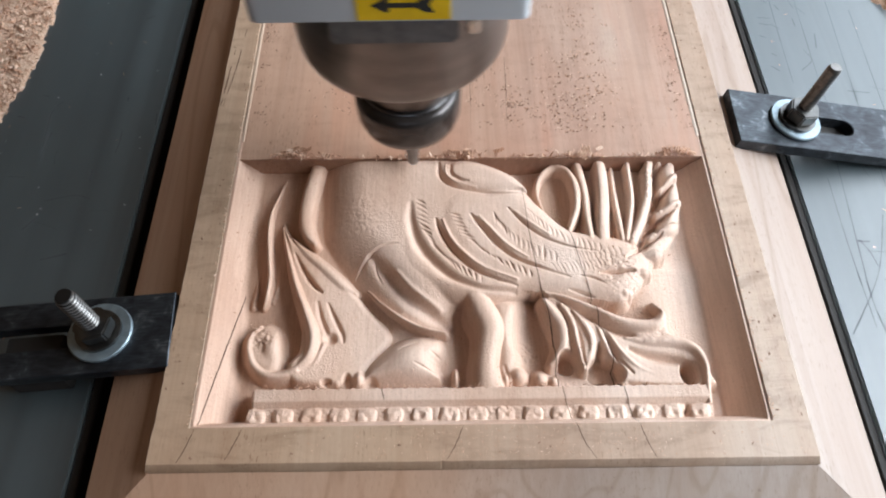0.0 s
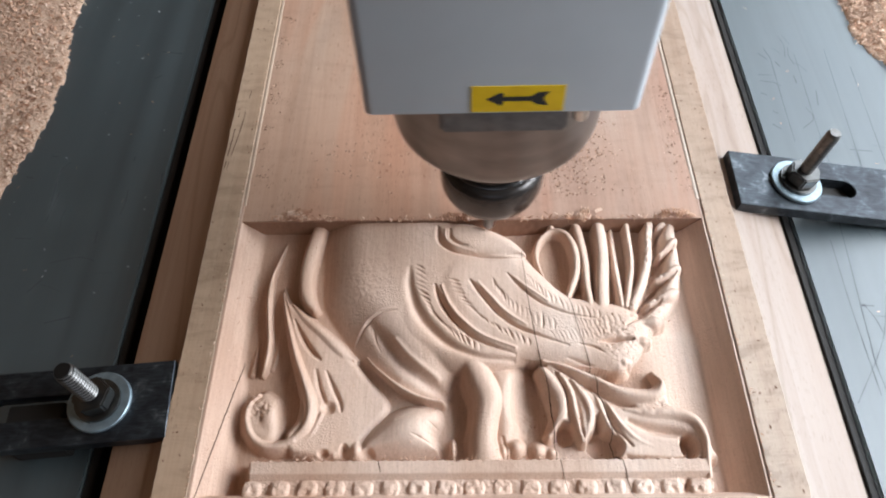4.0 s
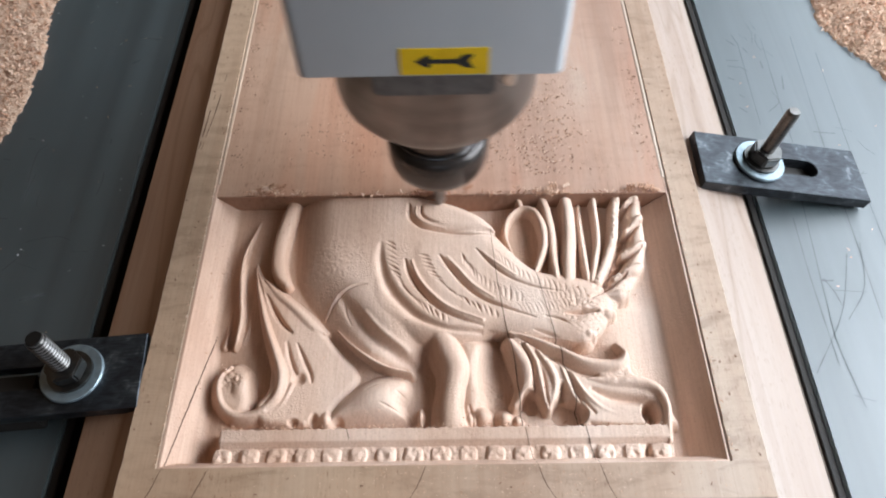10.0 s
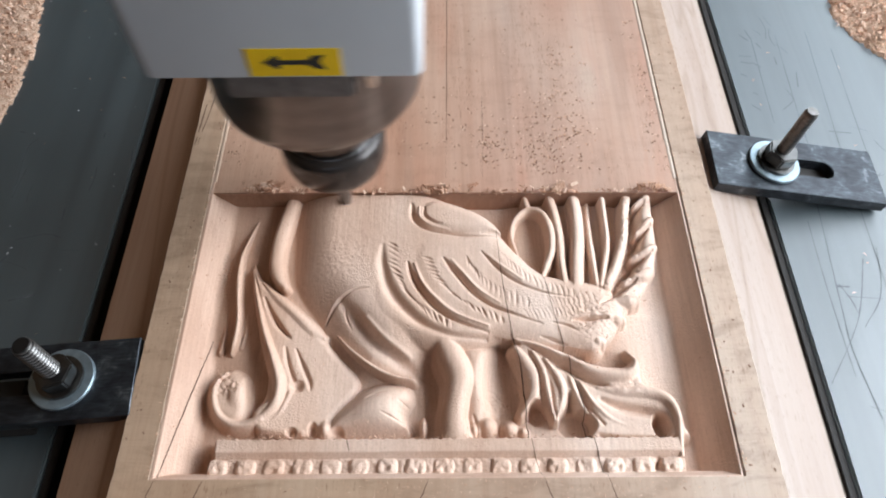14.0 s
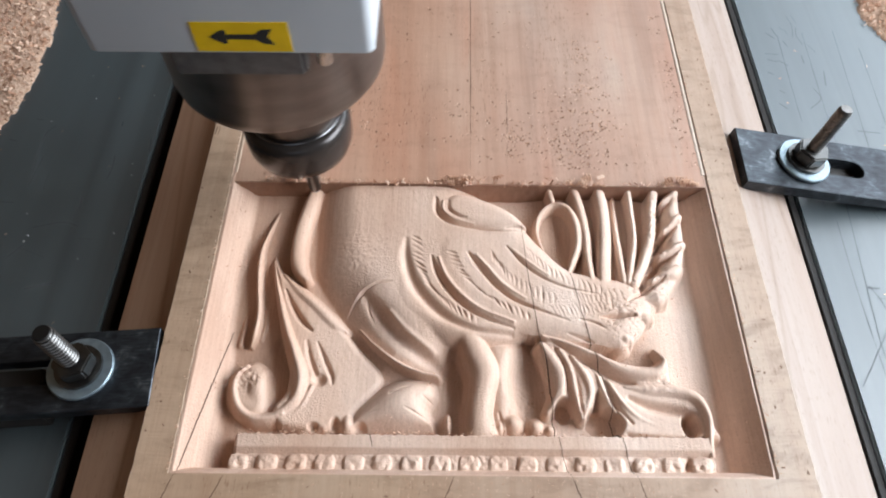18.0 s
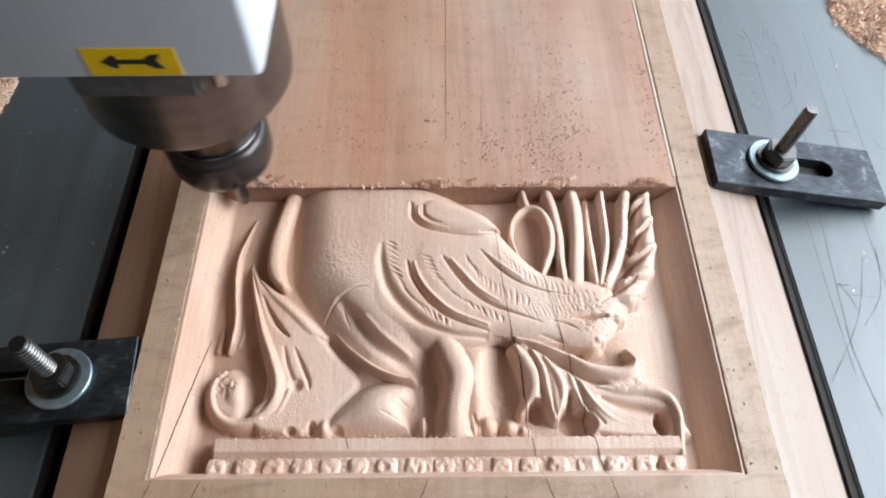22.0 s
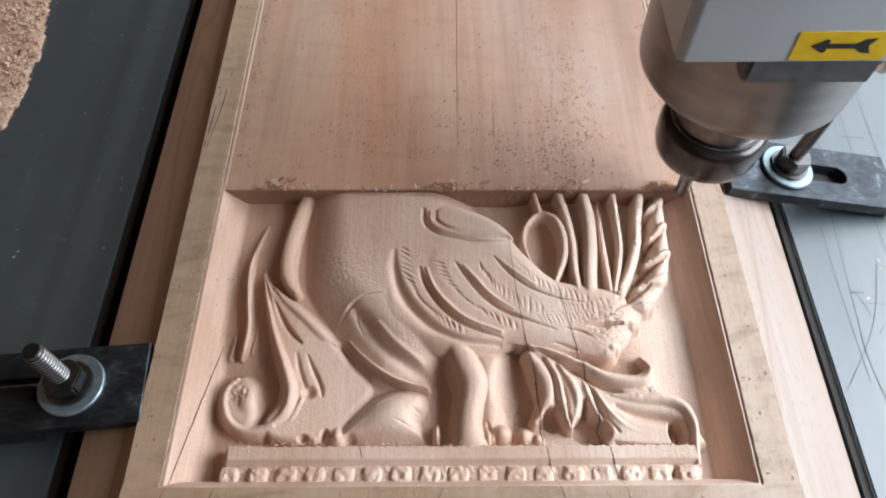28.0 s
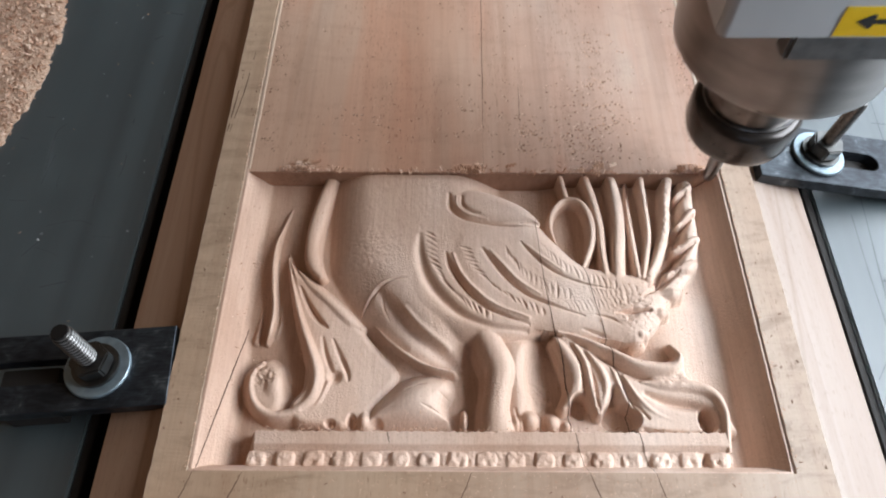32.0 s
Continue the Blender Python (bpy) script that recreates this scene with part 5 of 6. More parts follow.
def hold_down(m, bolt_x, stud_top, slot, label, lean=0.0, thick=1.0, steel=None, L=0.0778, heel=0.0157):
    """A slotted hold-down bar with its stud, washer and nut; its front end at the origin, running along x, its underside at z = 0."""
    clamp = thing("hold_down_clamp", label, "clamp", m, "clamps that hold the panel")
    W, T = 0.0315, 0.0056
    hole = capsule(slot[0], 0, slot[1], 0.0095, 12)
    rim = []
    for x, y in hole:      # the outer outline, met straight out from each point of the slot
        ang = math.atan2(y, x - slot[0])
        dx, dy = math.cos(ang), math.sin(ang)
        k = min(((L if dx > 0 else 0.0) - slot[0]) / dx if abs(dx) > 1e-6 else 9, (W / 2) / abs(dy) if abs(dy) > 1e-6 else 9)
        rim.append((slot[0] + k * dx, k * dy))
    corners = [(0, W / 2), (0, -W / 2), (L, -W / 2), (L, W / 2)]
    for c in corners:      # pull the nearest points onto the corners
        n = min(range(len(rim)), key=lambda i: (rim[i][0] - c[0]) ** 2 + (rim[i][1] - c[1]) ** 2)
        rim[n] = c
    bar = bmesh.new()
    lines = []
    for pts, z, r in ((hole, 0.0, 0), (hole, T - 0.0004, 0), (hole, T, 0.0004), (rim, T, -0.0003), (rim, T - 0.0003, 0), (rim, 0.0, 0)):
        ring = []
        for x, y in pts:
            ex, ey = (x - slot[0], y)
            if pts is rim:
                ex, ey = (1 if x > L - 1e-6 else -1 if x < 1e-6 else 0), (1 if y > W / 2 - 1e-6 else -1 if y < -W / 2 + 1e-6 else 0)
                ring.append(bar.verts.new((x + r * ex, y + r * ey, z)))
            else:
                d = math.hypot(ex, ey)
                ring.append(bar.verts.new((x + r * ex / d, y + r * ey / d, z)))
        lines.append(ring)
    for a, b in zip(lines, lines[1:] + lines[:1]):
        for k in range(len(a)):
            k2 = (k + 1) % len(a)
            bar.faces.new((a[k], a[k2], b[k2], b[k]))
    bmesh.ops.recalc_face_normals(bar, faces=bar.faces)
    part("bar", bar, STEEL_BAR, clamp, "blackened flat steel bar with a slot", True, angle=30)
    # unseen black block added under the bar so that the slot reads dark
    part("slot_shade_heel", box_bm(0.044, L - 0.012, -0.0042, W / 2 - 0.003, -heel, -0.0001, 0.0005), RAIL_BLACK, clamp, "unseen black heel added to darken the slot")
    zc = T + 0.0001
    ring = lathe_bm([(0.0046, zc), (0.0118, zc), (0.0122, zc + 0.0004), (0.0122, zc + 0.0014), (0.0118, zc + 0.0019), (0.0046, zc + 0.0019), (0.0046, zc)], 40)
    part("washer", ring, ZINC, clamp, "bright zinc washer", True, pose(bolt_x, 0, 0))
    zn = zc + 0.002
    small = lathe_bm([(0.0046, zn), (0.0086, zn), (0.0086, zn + 0.0015), (0.0046, zn + 0.0015), (0.0046, zn)], 32)
    part("spring_washer", small, NUT_STEEL, clamp, "", True, pose(bolt_x, 0, 0))
    zn += 0.0016
    bm = bmesh.new()
    n = 6
    lo = [bm.verts.new((0.0074 * math.cos(k * math.pi / 3), 0.0074 * math.sin(k * math.pi / 3), zn)) for k in range(n)]
    hi = [bm.verts.new((w.co.x, w.co.y, zn + 0.0062)) for w in lo]
    bm.faces.new(lo[::-1])
    bm.faces.new(hi)
    for k in range(n):
        bm.faces.new((lo[k], lo[(k + 1) % n], hi[(k + 1) % n], hi[k]))
    bmesh.ops.bevel(bm, geom=list(bm.edges), offset=0.0007, segments=2, affect="EDGES")
    part("nut", bm, NUT_STEEL, clamp, "dark hexagon nut", True, pose(bolt_x, 0, 0, 0, 0, 14), 25)
    prof = [(0.0, -0.022)]
    z = -0.022
    while z < stud_top - 0.0022:
        root = 0.0026 if steel is None else 0.0031
        prof += [(root * thick, z), (0.0033 * thick, z + 0.0008), (0.0033 * thick, z + 0.0010), (root * thick, z + STUD_PITCH)]
        z += STUD_PITCH
    prof += [(0.0030 * thick, stud_top - 0.001), (0.0025 * thick, stud_top), (0.0, stud_top)]
    part("stud", lathe_bm(prof, 28), steel or STUD_STEEL, clamp, "threaded steel stud", True, pose(bolt_x - 0.006 * math.sin(radians(lean)), 0, 0, 0, lean, 0), 20)
    return clamp


CLAMP_Z = -0.0052
hold_down(pose(-0.1180, 0.0521, CLAMP_Z, 0, 0, 184.5), 0.0267, 0.0375, (0.047, 0.050), "blackened steel hold-down bar with a tall threaded stud", 0.0, 1.12)
hold_down(pose(0.1216, 0.1568, CLAMP_Z, 0, 9.6, -1.6), 0.0297, 0.0405, (0.0414, 0.0375), "worn grey steel hold-down bar with bright washer and stud", -3.6, 0.94, SHANK_STEEL, 0.0833, 0.0036)


# ---- sawdust ----
def heap(outline_x, x0, x1, y0, y1, side, seed, name="sawdust_heap"):
    """A drift of sawdust on the bed; outline_x gives its rim at a height y."""
    step = 0.0022
    xs, ys = np.arange(x0, x1 + step / 2, step), np.arange(y0, y1 + step / 2, step)
    X, Y = np.meshgrid(xs, ys)
    rim = outline_x(Y) + 0.003 * fractal(xs, ys, 0.02, seed)
    d = (rim - X) * side
    h = np.where(d > 0, 0.008 * (1 - np.exp(-np.clip(d, 0, 1) / 0.022)) + 0.0016 * fractal(xs, ys, 0.012, seed + 1) * np.clip(d / 0.01, 0, 1), -0.004)
    h += 0.0006 * np.random.RandomState(seed).uniform(-1, 1, h.shape) * (d > 0)
    ob = new(name, grid_mesh(name, xs, ys, BED + h, SAWDUST, False))
    tagged(ob, "drift of pale brown sawdust and shavings on the bed", "sawdust", kind="stuff")
    rng = random.Random(seed)
    places = []
    for _ in range(20000):
        i, j = rng.randrange(len(xs)), rng.randrange(len(ys))
        if d[j, i] > 0.001:
            places.append((xs[i] + rng.uniform(-1, 1) * step, ys[j] + rng.uniform(-1, 1) * step, BED + h[j, i] + 0.0009))
    chips = part("shavings", chips_bm(places, 0.0021, rng, 0.9, None, 1.6), CHIP, ob)
    tagged(chips, kind="stuff")


heap(lambda Y: -0.2312 + 0.004 * np.sin((Y - 0.2) * 45) - 0.05 * np.clip(0.17 - Y, 0, 1), -0.34, -0.215, 0.10, 0.52, 1, 41)
heap(lambda Y: 0.2175 + 0.006 * np.sin((Y - 0.25) * 30) + 0.62 * np.clip(0.276 - Y, 0, 1), 0.205, 0.34, 0.16, 0.52, -1, 53)


def scatter():
    """Loose grains on the bed and on the panel's uncut face."""
    rng = random.Random(77)
    bed_pl = [(rng.choice((-1, 1)) * rng.uniform(0.16, 0.25), rng.uniform(0.02, 0.42), BED + 0.0003) for _ in range(70)]
    tagged(part("loose_grains", chips_bm(bed_pl, 0.0015, rng, 0.3), CHIP), "loose pale wood grains scattered on the bed", "sawdust", kind="stuff")
    fleck = [(-rng.uniform(0.158, 0.235), rng.uniform(0.0, 0.34), BED + 0.0002) for _ in range(34)]
    tagged(part("paint_flecks", chips_bm(fleck, 0.0009, rng, 0.2, None, 2.2), FLECK), "tiny pale flecks lying on the dark bed", "debris", kind="stuff")
    nick, flake = [], []
    for cx, cy, sx, sy, n in ((0.048, 0.165, 0.010, 0.014, 230), (0.058, 0.205, 0.007, 0.030, 110), (0.020, 0.168, 0.006, 0.010, 90), (-0.055, 0.166, 0.014, 0.008, 50), (-0.004, 0.178, 0.008, 0.014, 40),
                              (0.098, 0.19, 0.003, 0.03, 80), (-0.0985, 0.20, 0.002, 0.045, 90), (0.0, 0.20, 0.05, 0.05, 70)):
        rows = [rng.gauss(0, sy) for _ in range(max(6, n // 4))]
        for _ in range(n):
            x, y = rng.gauss(cx, sx), cy + rng.choice(rows) + rng.gauss(0, 0.0012)
            if y > 0.1475 and abs(x) < 0.1025:
                nick.append((x, y, -0.00024))
                if rng.random() < 0.9:
                    flake.append((x - 0.0007, y + 0.0003, -0.0002))
    for _ in range(60):
        s = rng.choice((-1, 1))
        nick.append((s * rng.uniform(0.1055, 0.1165), rng.uniform(0.015, 0.30), 0.0001))
    for _ in range(240):
        s = rng.choice((-1, 1))
        flake.append((s * (0.1046 + abs(rng.gauss(0, 0.0006))), rng.uniform(0.014, 0.24), 0.0001))
    for _ in range(10):
        nick.append((rng.uniform(-0.11, 0.11), rng.uniform(0.001, 0.012), 0.0001))
    tagged(part("grain_flake", chips_bm(flake, 0.0012, rng, 0.5), CHIP, panel), "small pale lifted flakes of grain", kind="stuff")
    tagged(part("torn_grain", chips_bm(nick, 0.0010, rng, 0.12, None, 2.2), NICK, panel), "small dark nicks of torn grain", kind="stuff")
    pl = []
    for _ in range(420):
        x, y = rng.gauss(0.045, 0.022), 0.155 + abs(rng.gauss(0, 0.06))
        if abs(x) < 0.1:
            pl.append((x, y, 0.0001))
    for _ in range(240):
        pl.append((rng.uniform(-0.098, 0.1), 0.155 + abs(rng.gauss(0, 0.12)), 0.0001))
    for _ in range(420):
        pl.append((rng.gauss(0.012, 0.045), rng.uniform(0.0008, 0.0125), 0.00015))
    pl = [p for p in pl if abs(p[0]) < 0.113]
    tagged(part("wood_dust", chips_bm(pl, 0.0006, rng, 0.3), CHIP), "fine wood dust lying on the panel face", "sawdust", kind="stuff")


scatter()


# ---- the spindle head ----
def spindle_head():
    head = thing("spindle_head", "grey router spindle head with a yellow arrow label", "router spindle")
    # cutter
    bit = [(0.0, -0.003), (0.0012, -0.0027), (0.0020, -0.0020), (0.0024, -0.0008), (0.0030, 0.007), (0.0030, 0.034), (0.0, 0.034)]
    part("cutter_bit", lathe_bm(bit, 20), BIT_STEEL, head, "tapered carbide cutter", True, pose(0, -0.0012, 0))
    axis = pose(0, -0.0030, 0.0030)
    nut = [(0.0056, 0.0254), (0.0130, 0.0250), (0.0167, 0.0260), (0.0191, 0.0286), (0.0203, 0.0325), (0.0205, 0.0380), (0.0205, 0.0415), (0.0201, 0.0434), (0.0192, 0.0448), (0.0178, 0.0456), (0.0, 0.0456)]
    n = part("collet_nut", lathe_bm(nut, 64), NUT_BLACK, head, "glossy black collet nut", True, axis)
    part("nut_band", lathe_bm([(0.0164, 0.0457), (0.0174, 0.0458), (0.0176, 0.0461), (0.0174, 0.0464), (0.0164, 0.0465)], 64), BIT_STEEL, n, "bright ring", True)
    part("spindle_nose", lathe_bm([(0.0146, 0.0457), (0.0164, 0.0459), (0.0164, 0.0560), (0.0176, 0.0570), (0.0176, 0.0725), (0.0, 0.0725)], 48), NOSE_STEEL, head, "dark steel spindle nose", True, axis)
    r = 0.0362
    body = [(0.0, 0.0715), (0.0178, 0.0715), (0.0306, 0.0719), (0.0342, 0.0731), (0.0357, 0.0755), (r, 0.0785), (r, 0.26), (0.0, 0.26)]
    part("motor_body", lathe_bm(body, 96), SPINDLE_STEEL, head, "brushed steel motor body", True, pose(0, -0.0030, 0.0010))
    # dark lug between the body and the cover
    part("clamp_lug", box_bm(-0.0188, 0.0182, -0.0405, -0.030, 0.1014, 0.1180, 0.0012), BLOCK_GREY, head, "dark grey metal lug", True)
    part("lug_screw", lathe_bm([(0.0, 0.1015), (0.0022, 0.1017), (0.0024, 0.1022), (0.0024, 0.1075), (0.0, 0.1075)], 20), COLLET_STEEL, head, "", True, pose(0.0226, -0.0352, 0.001))
    # folded cover: front plate and two cheeks that widen upwards
    W, Z0, Z1, F, MID = 0.0388, 0.1110, 0.290, -0.0415, -0.0010
    rad, t = 0.0026, 0.0012
    arc = [(W - rad + rad * math.sin(a), F + rad - rad * math.cos(a)) for a in np.linspace(0, math.pi / 2, 7)]
    inn = [(W - rad + (rad - t) * math.sin(a), F + rad - (rad - t) * math.cos(a)) for a in np.linspace(math.pi / 2, 0, 7)]
    half = arc + [(W, F + 0.0030), (W - t, F + 0.0030)] + inn
    outline = half + [(-x, y) for x, y in reversed(half)]
    cover = part("cover", prism_bm(outline, Z0, Z1, (), 0.0004), HOUSING, head, "pale grey plastic front cover", True, pose(MID, 0, 0))
    for s in (-1, 1):
        bm = bmesh.new()
        a, b = s * W, s * (W - 0.0012)
        prof = [(F + 0.0031, Z0), (F + 0.056, Z0), (F + 0.056, Z1), (F + 0.0031, Z1)]
        va, vb = [bm.verts.new((a, y, z)) for y, z in prof], [bm.verts.new((b, y, z)) for y, z in prof]
        bm.faces.new(va)
        bm.faces.new(vb)
        for k in range(len(prof)):
            k2 = (k + 1) % len(prof)
            bm.faces.new((va[k], va[k2], vb[k2], vb[k]))
        bmesh.ops.recalc_face_normals(bm, faces=bm.faces)
        bmesh.ops.bevel(bm, geom=list(bm.edges), offset=0.0002, segments=1, affect="EDGES")
        part("cheek", bm, HOUSING, cover, "", True)
    part("cover_top", box_bm(-W + 0.003, W - 0.003, F + 0.0032, F + 0.058, Z1 - 0.003, Z1 - 0.0002), HOUSING, cover)
    # label with its arrow
    lx, lz, ly = 0.0031, 0.1170, F - 0.0003
    lab = part("label", box_bm(lx - 0.0128, lx + 0.0128, ly, F + 0.0001, lz - 0.0050, lz + 0.0046), LABEL_YELLOW, head, "yellow label with a black arrow")
    arrow = [(-0.0098, 0.0), (-0.0055, 0.0024), (-0.0045, 0.0019), (-0.0045, 0.0008), (0.0040, 0.0008), (0.0062, 0.0024), (0.0096, 0.0026), (0.0080, 0.0004),
             (0.0082, -0.0004), (0.0096, -0.0026), (0.0062, -0.0022), (0.0040, -0.0008), (-0.0045, -0.0008), (-0.0045, -0.0019), (-0.0055, -0.0024)]
    arrow = [(0.88 * x, z) for x, z in arrow]
    bm = prism_bm(arrow, 0.0, 0.00012)
    bmesh.ops.transform(bm, matrix=Matrix.Translation((lx, ly - 0.00002, lz)) @ Matrix.Rotation(radians(90), 4, "X"), verts=bm.verts)
    part("arrow_print", bm, LABEL_BLACK, lab)
    return head


head = spindle_head()

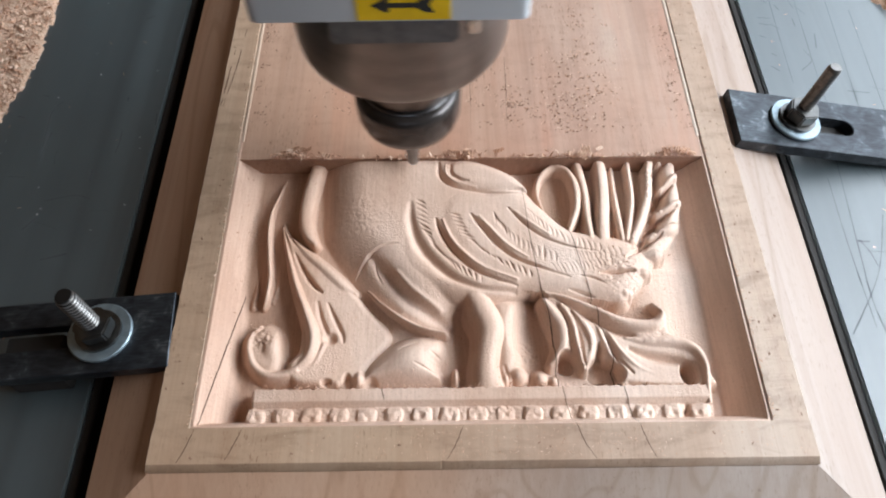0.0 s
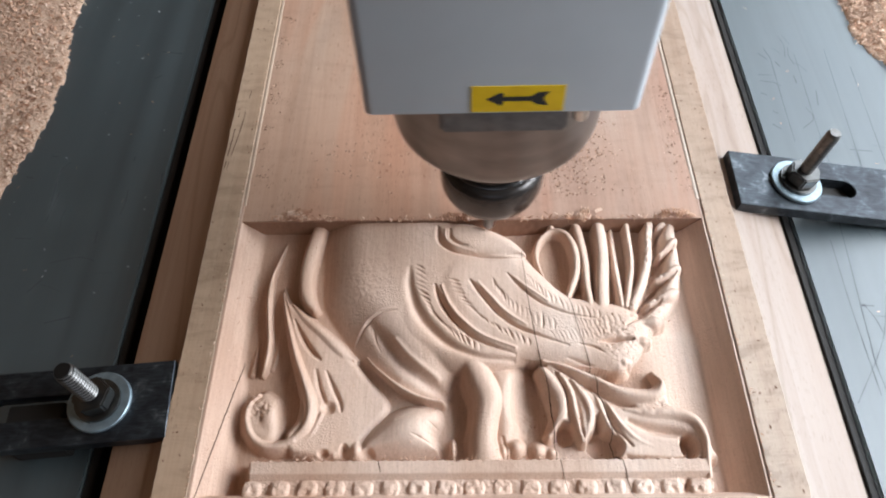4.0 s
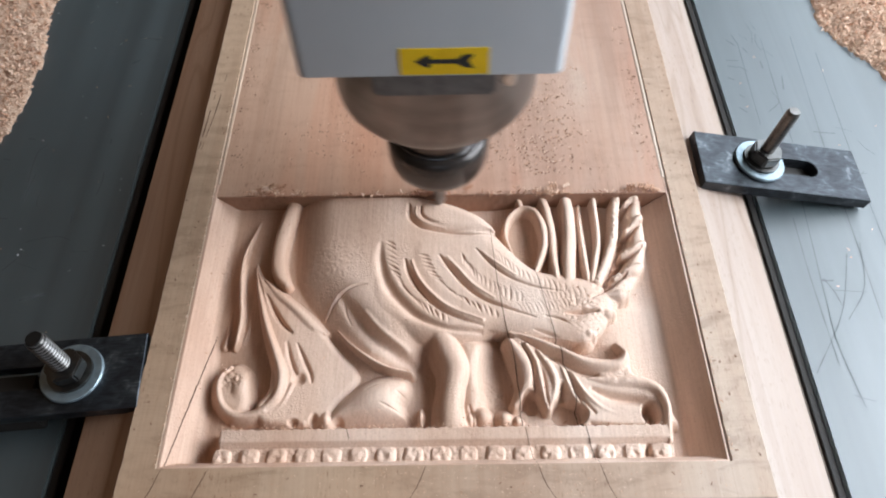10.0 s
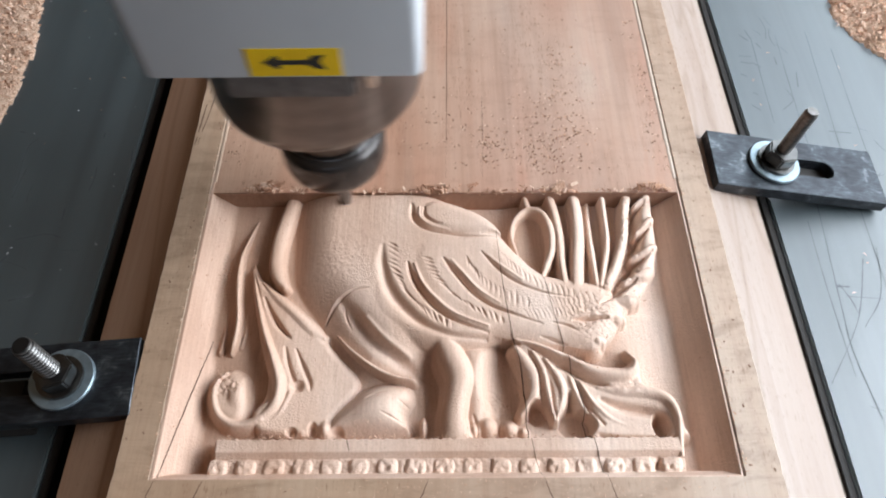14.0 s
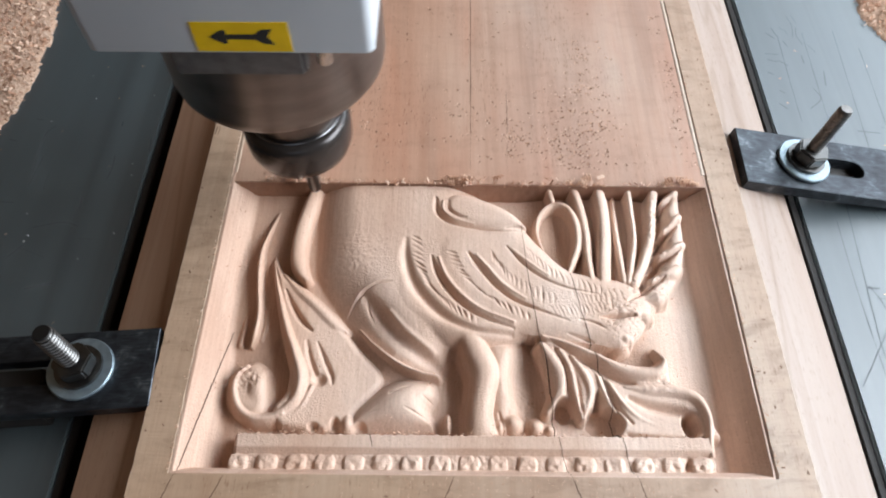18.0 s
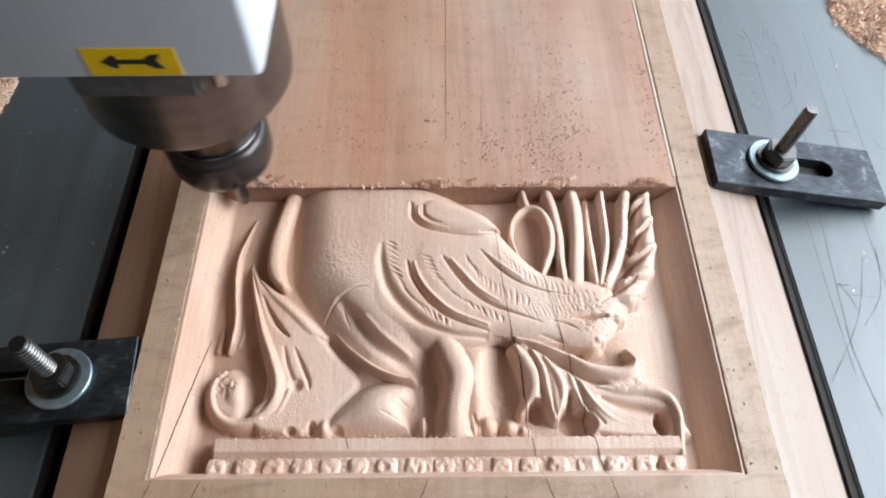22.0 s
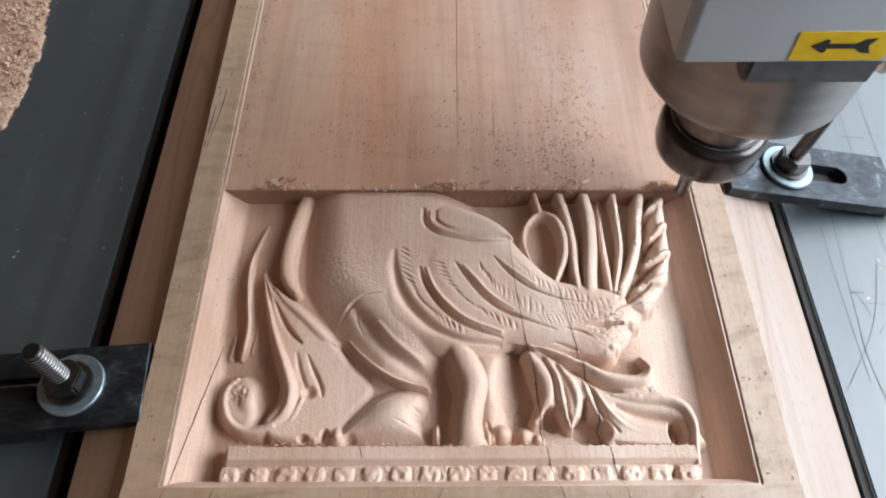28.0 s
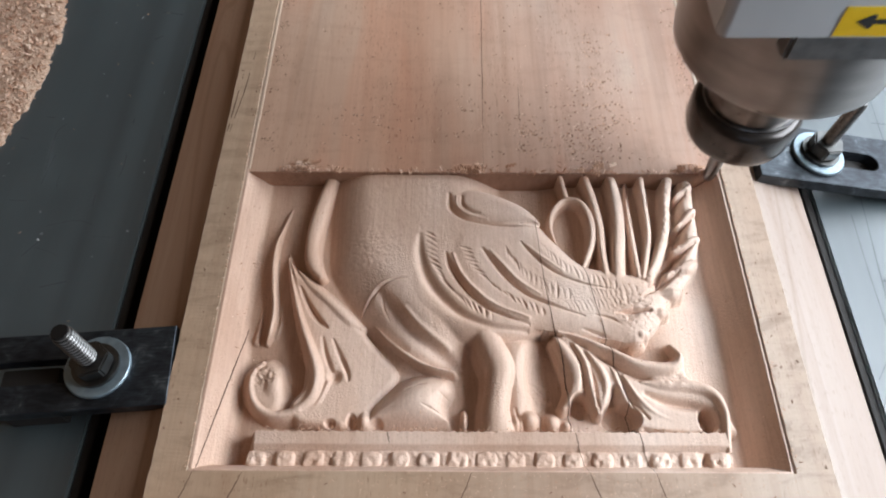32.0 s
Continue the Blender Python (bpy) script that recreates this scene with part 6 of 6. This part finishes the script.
# ---- what moves ----
HEAD_ROWS = [
    (0, -0.0255, 0.1317, 0.0038),
    (0.2, 0.0010, 0.1318, 0.0025),
    (0.4, 0.0283, 0.1318, 0.0018),
    (0.6, 0.0517, 0.1319, 0.0023),
    (0.8, 0.0641, 0.1319, 0.0016),
    (1, 0.0798, 0.1320, -0.0006),
    (1.2, 0.0962, 0.1320, 0.0005),
    (1.4, 0.0959, 0.1321, -0.0015),
    (1.6, 0.0785, 0.1321, 0.0011),
    (1.8, 0.0631, 0.1322, 0.0027),
    (2, 0.0478, 0.1323, 0.0010),
    (2.2, 0.0237, 0.1323, 0.0005),
    (2.4, -0.0021, 0.1324, 0.0029),
    (2.6, -0.0285, 0.1324, 0.0026),
    (2.8, -0.0651, 0.1325, 0.0022),
    (3, -0.0881, 0.1325, -0.0020),
    (3.2, -0.0989, 0.1326, 0.0027),
    (3.4, -0.0816, 0.1326, -0.0015),
    (3.6, -0.0616, 0.1327, 0.0013),
    (3.8, -0.0208, 0.1328, 0.0024),
    (4, 0.0082, 0.1328, 0.0014),
    (4.2, 0.0273, 0.1329, 0.0035),
    (4.4, 0.0507, 0.1329, 0.0033),
    (4.5, 0.0598, 0.1330, 0.0004),
    (4.7, 0.0769, 0.1330, 0.0025),
    (4.9, 0.0924, 0.1331, -0.0008),
    (5.1, 0.0970, 0.1331, 0.0004),
    (5.3, 0.0849, 0.1332, -0.0015),
    (5.5, 0.0669, 0.1332, -0.0008),
    (5.7, 0.0553, 0.1333, -0.0006),
    (5.9, 0.0366, 0.1333, -0.0005),
    (6.1, 0.0113, 0.1334, -0.0008),
    (6.3, -0.0236, 0.1335, 0.0022),
    (6.5, -0.0595, 0.1335, 0.0018),
    (6.7, -0.0761, 0.1336, 0.0025),
    (6.9, -0.0938, 0.1336, 0.0056),
    (7, -0.0967, 0.1336, 0.0060),
    (7.1, -0.0907, 0.1337, 0.0030),
    (7.3, -0.0699, 0.1337, 0.0054),
    (7.5, -0.0452, 0.1338, 0.0054),
    (7.7, -0.0046, 0.1338, 0.0031),
    (7.9, 0.0266, 0.1339, 0.0004),
    (8, 0.0320, 0.1339, 0.0027),
    (8.1, 0.0440, 0.1340, 0.0023),
    (8.3, 0.0605, 0.1340, 0.0018),
    (8.5, 0.0738, 0.1341, 0.0033),
    (8.7, 0.0911, 0.1341, -0.0014),
    (8.9, 0.0986, 0.1342, 0.0023),
    (9, 0.0940, 0.1342, -0.0033),
    (9.1, 0.0883, 0.1342, -0.0017),
    (9.3, 0.0687, 0.1343, -0.0008),
    (9.5, 0.0584, 0.1343, -0.0007),
    (9.7, 0.0406, 0.1344, -0.0003),
    (9.9, 0.0175, 0.1345, -0.0019),
    (10, -0.0003, 0.1345, 0.0011),
    (10.1, -0.0159, 0.1345, 0.0023),
    (10.3, -0.0601, 0.1346, 0.0016),
    (10.5, -0.0753, 0.1346, -0.0001),
    (10.7, -0.0972, 0.1347, -0.0001),
    (10.9, -0.0942, 0.1347, -0.0034),
    (11, -0.0774, 0.1348, -0.0020),
    (11.1, -0.0674, 0.1348, 0.0026),
    (11.3, -0.0422, 0.1348, 0.0020),
    (11.5, -0.0030, 0.1349, 0.0018),
    (11.7, 0.0275, 0.1350, -0.0015),
    (11.9, 0.0499, 0.1350, 0.0021),
    (12, 0.0571, 0.1350, 0.0012),
    (12.1, 0.0595, 0.1351, 0.0011),
    (12.3, 0.0749, 0.1351, 0.0014),
    (12.5, 0.0923, 0.1352, -0.0034),
    (12.7, 0.1004, 0.1352, 0.0013),
    (12.9, 0.0868, 0.1353, 0.0017),
    (13, 0.0777, 0.1353, 0.0019),
    (13.1, 0.0699, 0.1353, 0.0001),
    (13.3, 0.0546, 0.1354, 0.0001),
    (13.5, 0.0380, 0.1355, 0.0018),
    (13.7, 0.0078, 0.1355, -0.0044),
    (13.9, -0.0232, 0.1356, 0.0001),
    (14.1, -0.0617, 0.1356, 0.0000),
    (14.3, -0.0803, 0.1357, -0.0013),
    (14.5, -0.0948, 0.1357, -0.0001),
    (14.7, -0.0878, 0.1358, -0.0024),
    (14.9, -0.0621, 0.1358, 0.0023),
    (15.1, -0.0306, 0.1359, 0.0037),
    (15.3, 0.0025, 0.1360, 0.0011),
    (15.5, 0.0274, 0.1360, -0.0032),
    (15.7, 0.0481, 0.1361, -0.0016),
    (15.9, 0.0632, 0.1361, -0.0024),
    (16, 0.0699, 0.1361, -0.0036),
    (16.1, 0.0765, 0.1362, -0.0007),
    (16.3, 0.0925, 0.1362, -0.0042),
    (16.5, 0.0958, 0.1363, 0.0020),
    (16.7, 0.0876, 0.1363, 0.0010),
    (16.9, 0.0697, 0.1364, -0.0009),
    (17, 0.0627, 0.1364, 0.0011),
    (17.1, 0.0579, 0.1365, -0.0012),
    (17.3, 0.0373, 0.1365, -0.0017),
    (17.5, 0.0127, 0.1366, -0.0054),
    (17.7, -0.0157, 0.1366, 0.0004),
    (17.9, -0.0588, 0.1367, -0.0010),
    (18, -0.0669, 0.1367, 0.0019),
    (18.1, -0.0771, 0.1367, -0.0017),
    (18.3, -0.0954, 0.1368, 0.0006),
    (18.5, -0.0921, 0.1368, -0.0034),
    (18.7, -0.0675, 0.1369, 0.0021),
    (18.9, -0.0363, 0.1370, 0.0034),
    (19, -0.0198, 0.1370, 0.0042),
    (19.1, -0.0030, 0.1370, 0.0013),
    (19.3, 0.0284, 0.1371, 0.0000),
    (19.5, 0.0471, 0.1371, 0.0011),
    (19.7, 0.0607, 0.1372, 0.0000),
    (19.9, 0.0761, 0.1372, 0.0001),
    (20, 0.0877, 0.1373, -0.0005),
    (20.1, 0.0932, 0.1373, -0.0037),
    (20.3, 0.0973, 0.1373, 0.0010),
    (20.5, 0.0889, 0.1374, -0.0009),
    (20.7, 0.0711, 0.1375, -0.0015),
    (20.9, 0.0576, 0.1375, -0.0005),
    (21, 0.0486, 0.1375, 0.0002),
    (21.1, 0.0396, 0.1376, -0.0012),
    (21.3, 0.0207, 0.1376, -0.0025),
    (21.5, -0.0078, 0.1377, 0.0008),
    (21.7, -0.0574, 0.1377, -0.0006),
    (21.9, -0.0738, 0.1378, -0.0023),
    (22, -0.0890, 0.1378, -0.0030),
    (22.1, -0.0943, 0.1378, 0.0005),
    (22.3, -0.0952, 0.1379, -0.0021),
    (22.5, -0.0715, 0.1380, -0.0005),
    (22.7, -0.0426, 0.1380, -0.0007),
    (22.9, -0.0066, 0.1381, -0.0021),
    (23, 0.0072, 0.1381, -0.0051),
    (23.1, 0.0204, 0.1381, -0.0037),
    (23.3, 0.0360, 0.1382, 0.0001),
    (23.5, 0.0569, 0.1382, -0.0020),
    (23.7, 0.0693, 0.1383, -0.0039),
    (23.9, 0.0884, 0.1383, -0.0028),
    (24, 0.0938, 0.1384, -0.0059),
    (24.1, 0.1009, 0.1384, -0.0019),
    (24.3, 0.0926, 0.1385, -0.0044),
    (24.5, 0.0747, 0.1385, 0.0005),
    (24.7, 0.0609, 0.1386, -0.0012),
    (24.9, 0.0429, 0.1386, -0.0012),
    (25, 0.0346, 0.1387, -0.0036),
    (25.1, 0.0246, 0.1387, -0.0021),
    (25.3, 0.0030, 0.1387, -0.0019),
    (25.5, -0.0377, 0.1388, 0.0025),
    (25.7, -0.0709, 0.1388, -0.0020),
    (25.9, -0.0924, 0.1389, -0.0007),
    (26.1, -0.0951, 0.1390, -0.0016),
    (26.3, -0.0757, 0.1390, -0.0008),
    (26.5, -0.0476, 0.1391, -0.0007),
    (26.7, -0.0129, 0.1391, -0.0019),
    (26.9, 0.0158, 0.1392, -0.0042),
    (27.1, 0.0333, 0.1392, -0.0005),
    (27.3, 0.0532, 0.1393, -0.0016),
    (27.5, 0.0643, 0.1393, 0.0008),
    (27.7, 0.0766, 0.1394, 0.0008),
    (27.9, 0.0945, 0.1395, -0.0012),
    (28, 0.0985, 0.1395, 0.0024),
    (28.1, 0.1006, 0.1395, -0.0007),
    (28.3, 0.0848, 0.1396, -0.0009),
    (28.5, 0.0696, 0.1396, -0.0019),
    (28.7, 0.0546, 0.1397, -0.0001),
    (29, 0.0265, 0.1398, -0.0042),
    (29.3, -0.0127, 0.1398, 0.0003),
    (29.6, -0.0638, 0.1399, 0.0011),
    (29.8, -0.0817, 0.1400, 0.0004),
    (30, -0.0984, 0.1400, 0.0049),
    (30.2, -0.0849, 0.1401, -0.0004),
    (30.4, -0.0665, 0.1402, 0.0023),
    (30.7, -0.0181, 0.1402, 0.0015),
    (31, 0.0266, 0.1403, -0.0037),
    (31.5, 0.0695, 0.1405, -0.0012),
    (31.8, 0.0898, 0.1405, -0.0025),
    (32, 0.0981, 0.1406, 0.0027),
]


def motions():
    walk(head, [(t, pose(x, y, z)) for t, x, y, z in HEAD_ROWS])
    walk(cut_strip, [(t, pose(0, EDGE0 + EDGE_RATE * t, 0, 0, 0, -0.45)) for t in (0.0, 8.0, 16.0, 24.0, 32.0)])


motions()
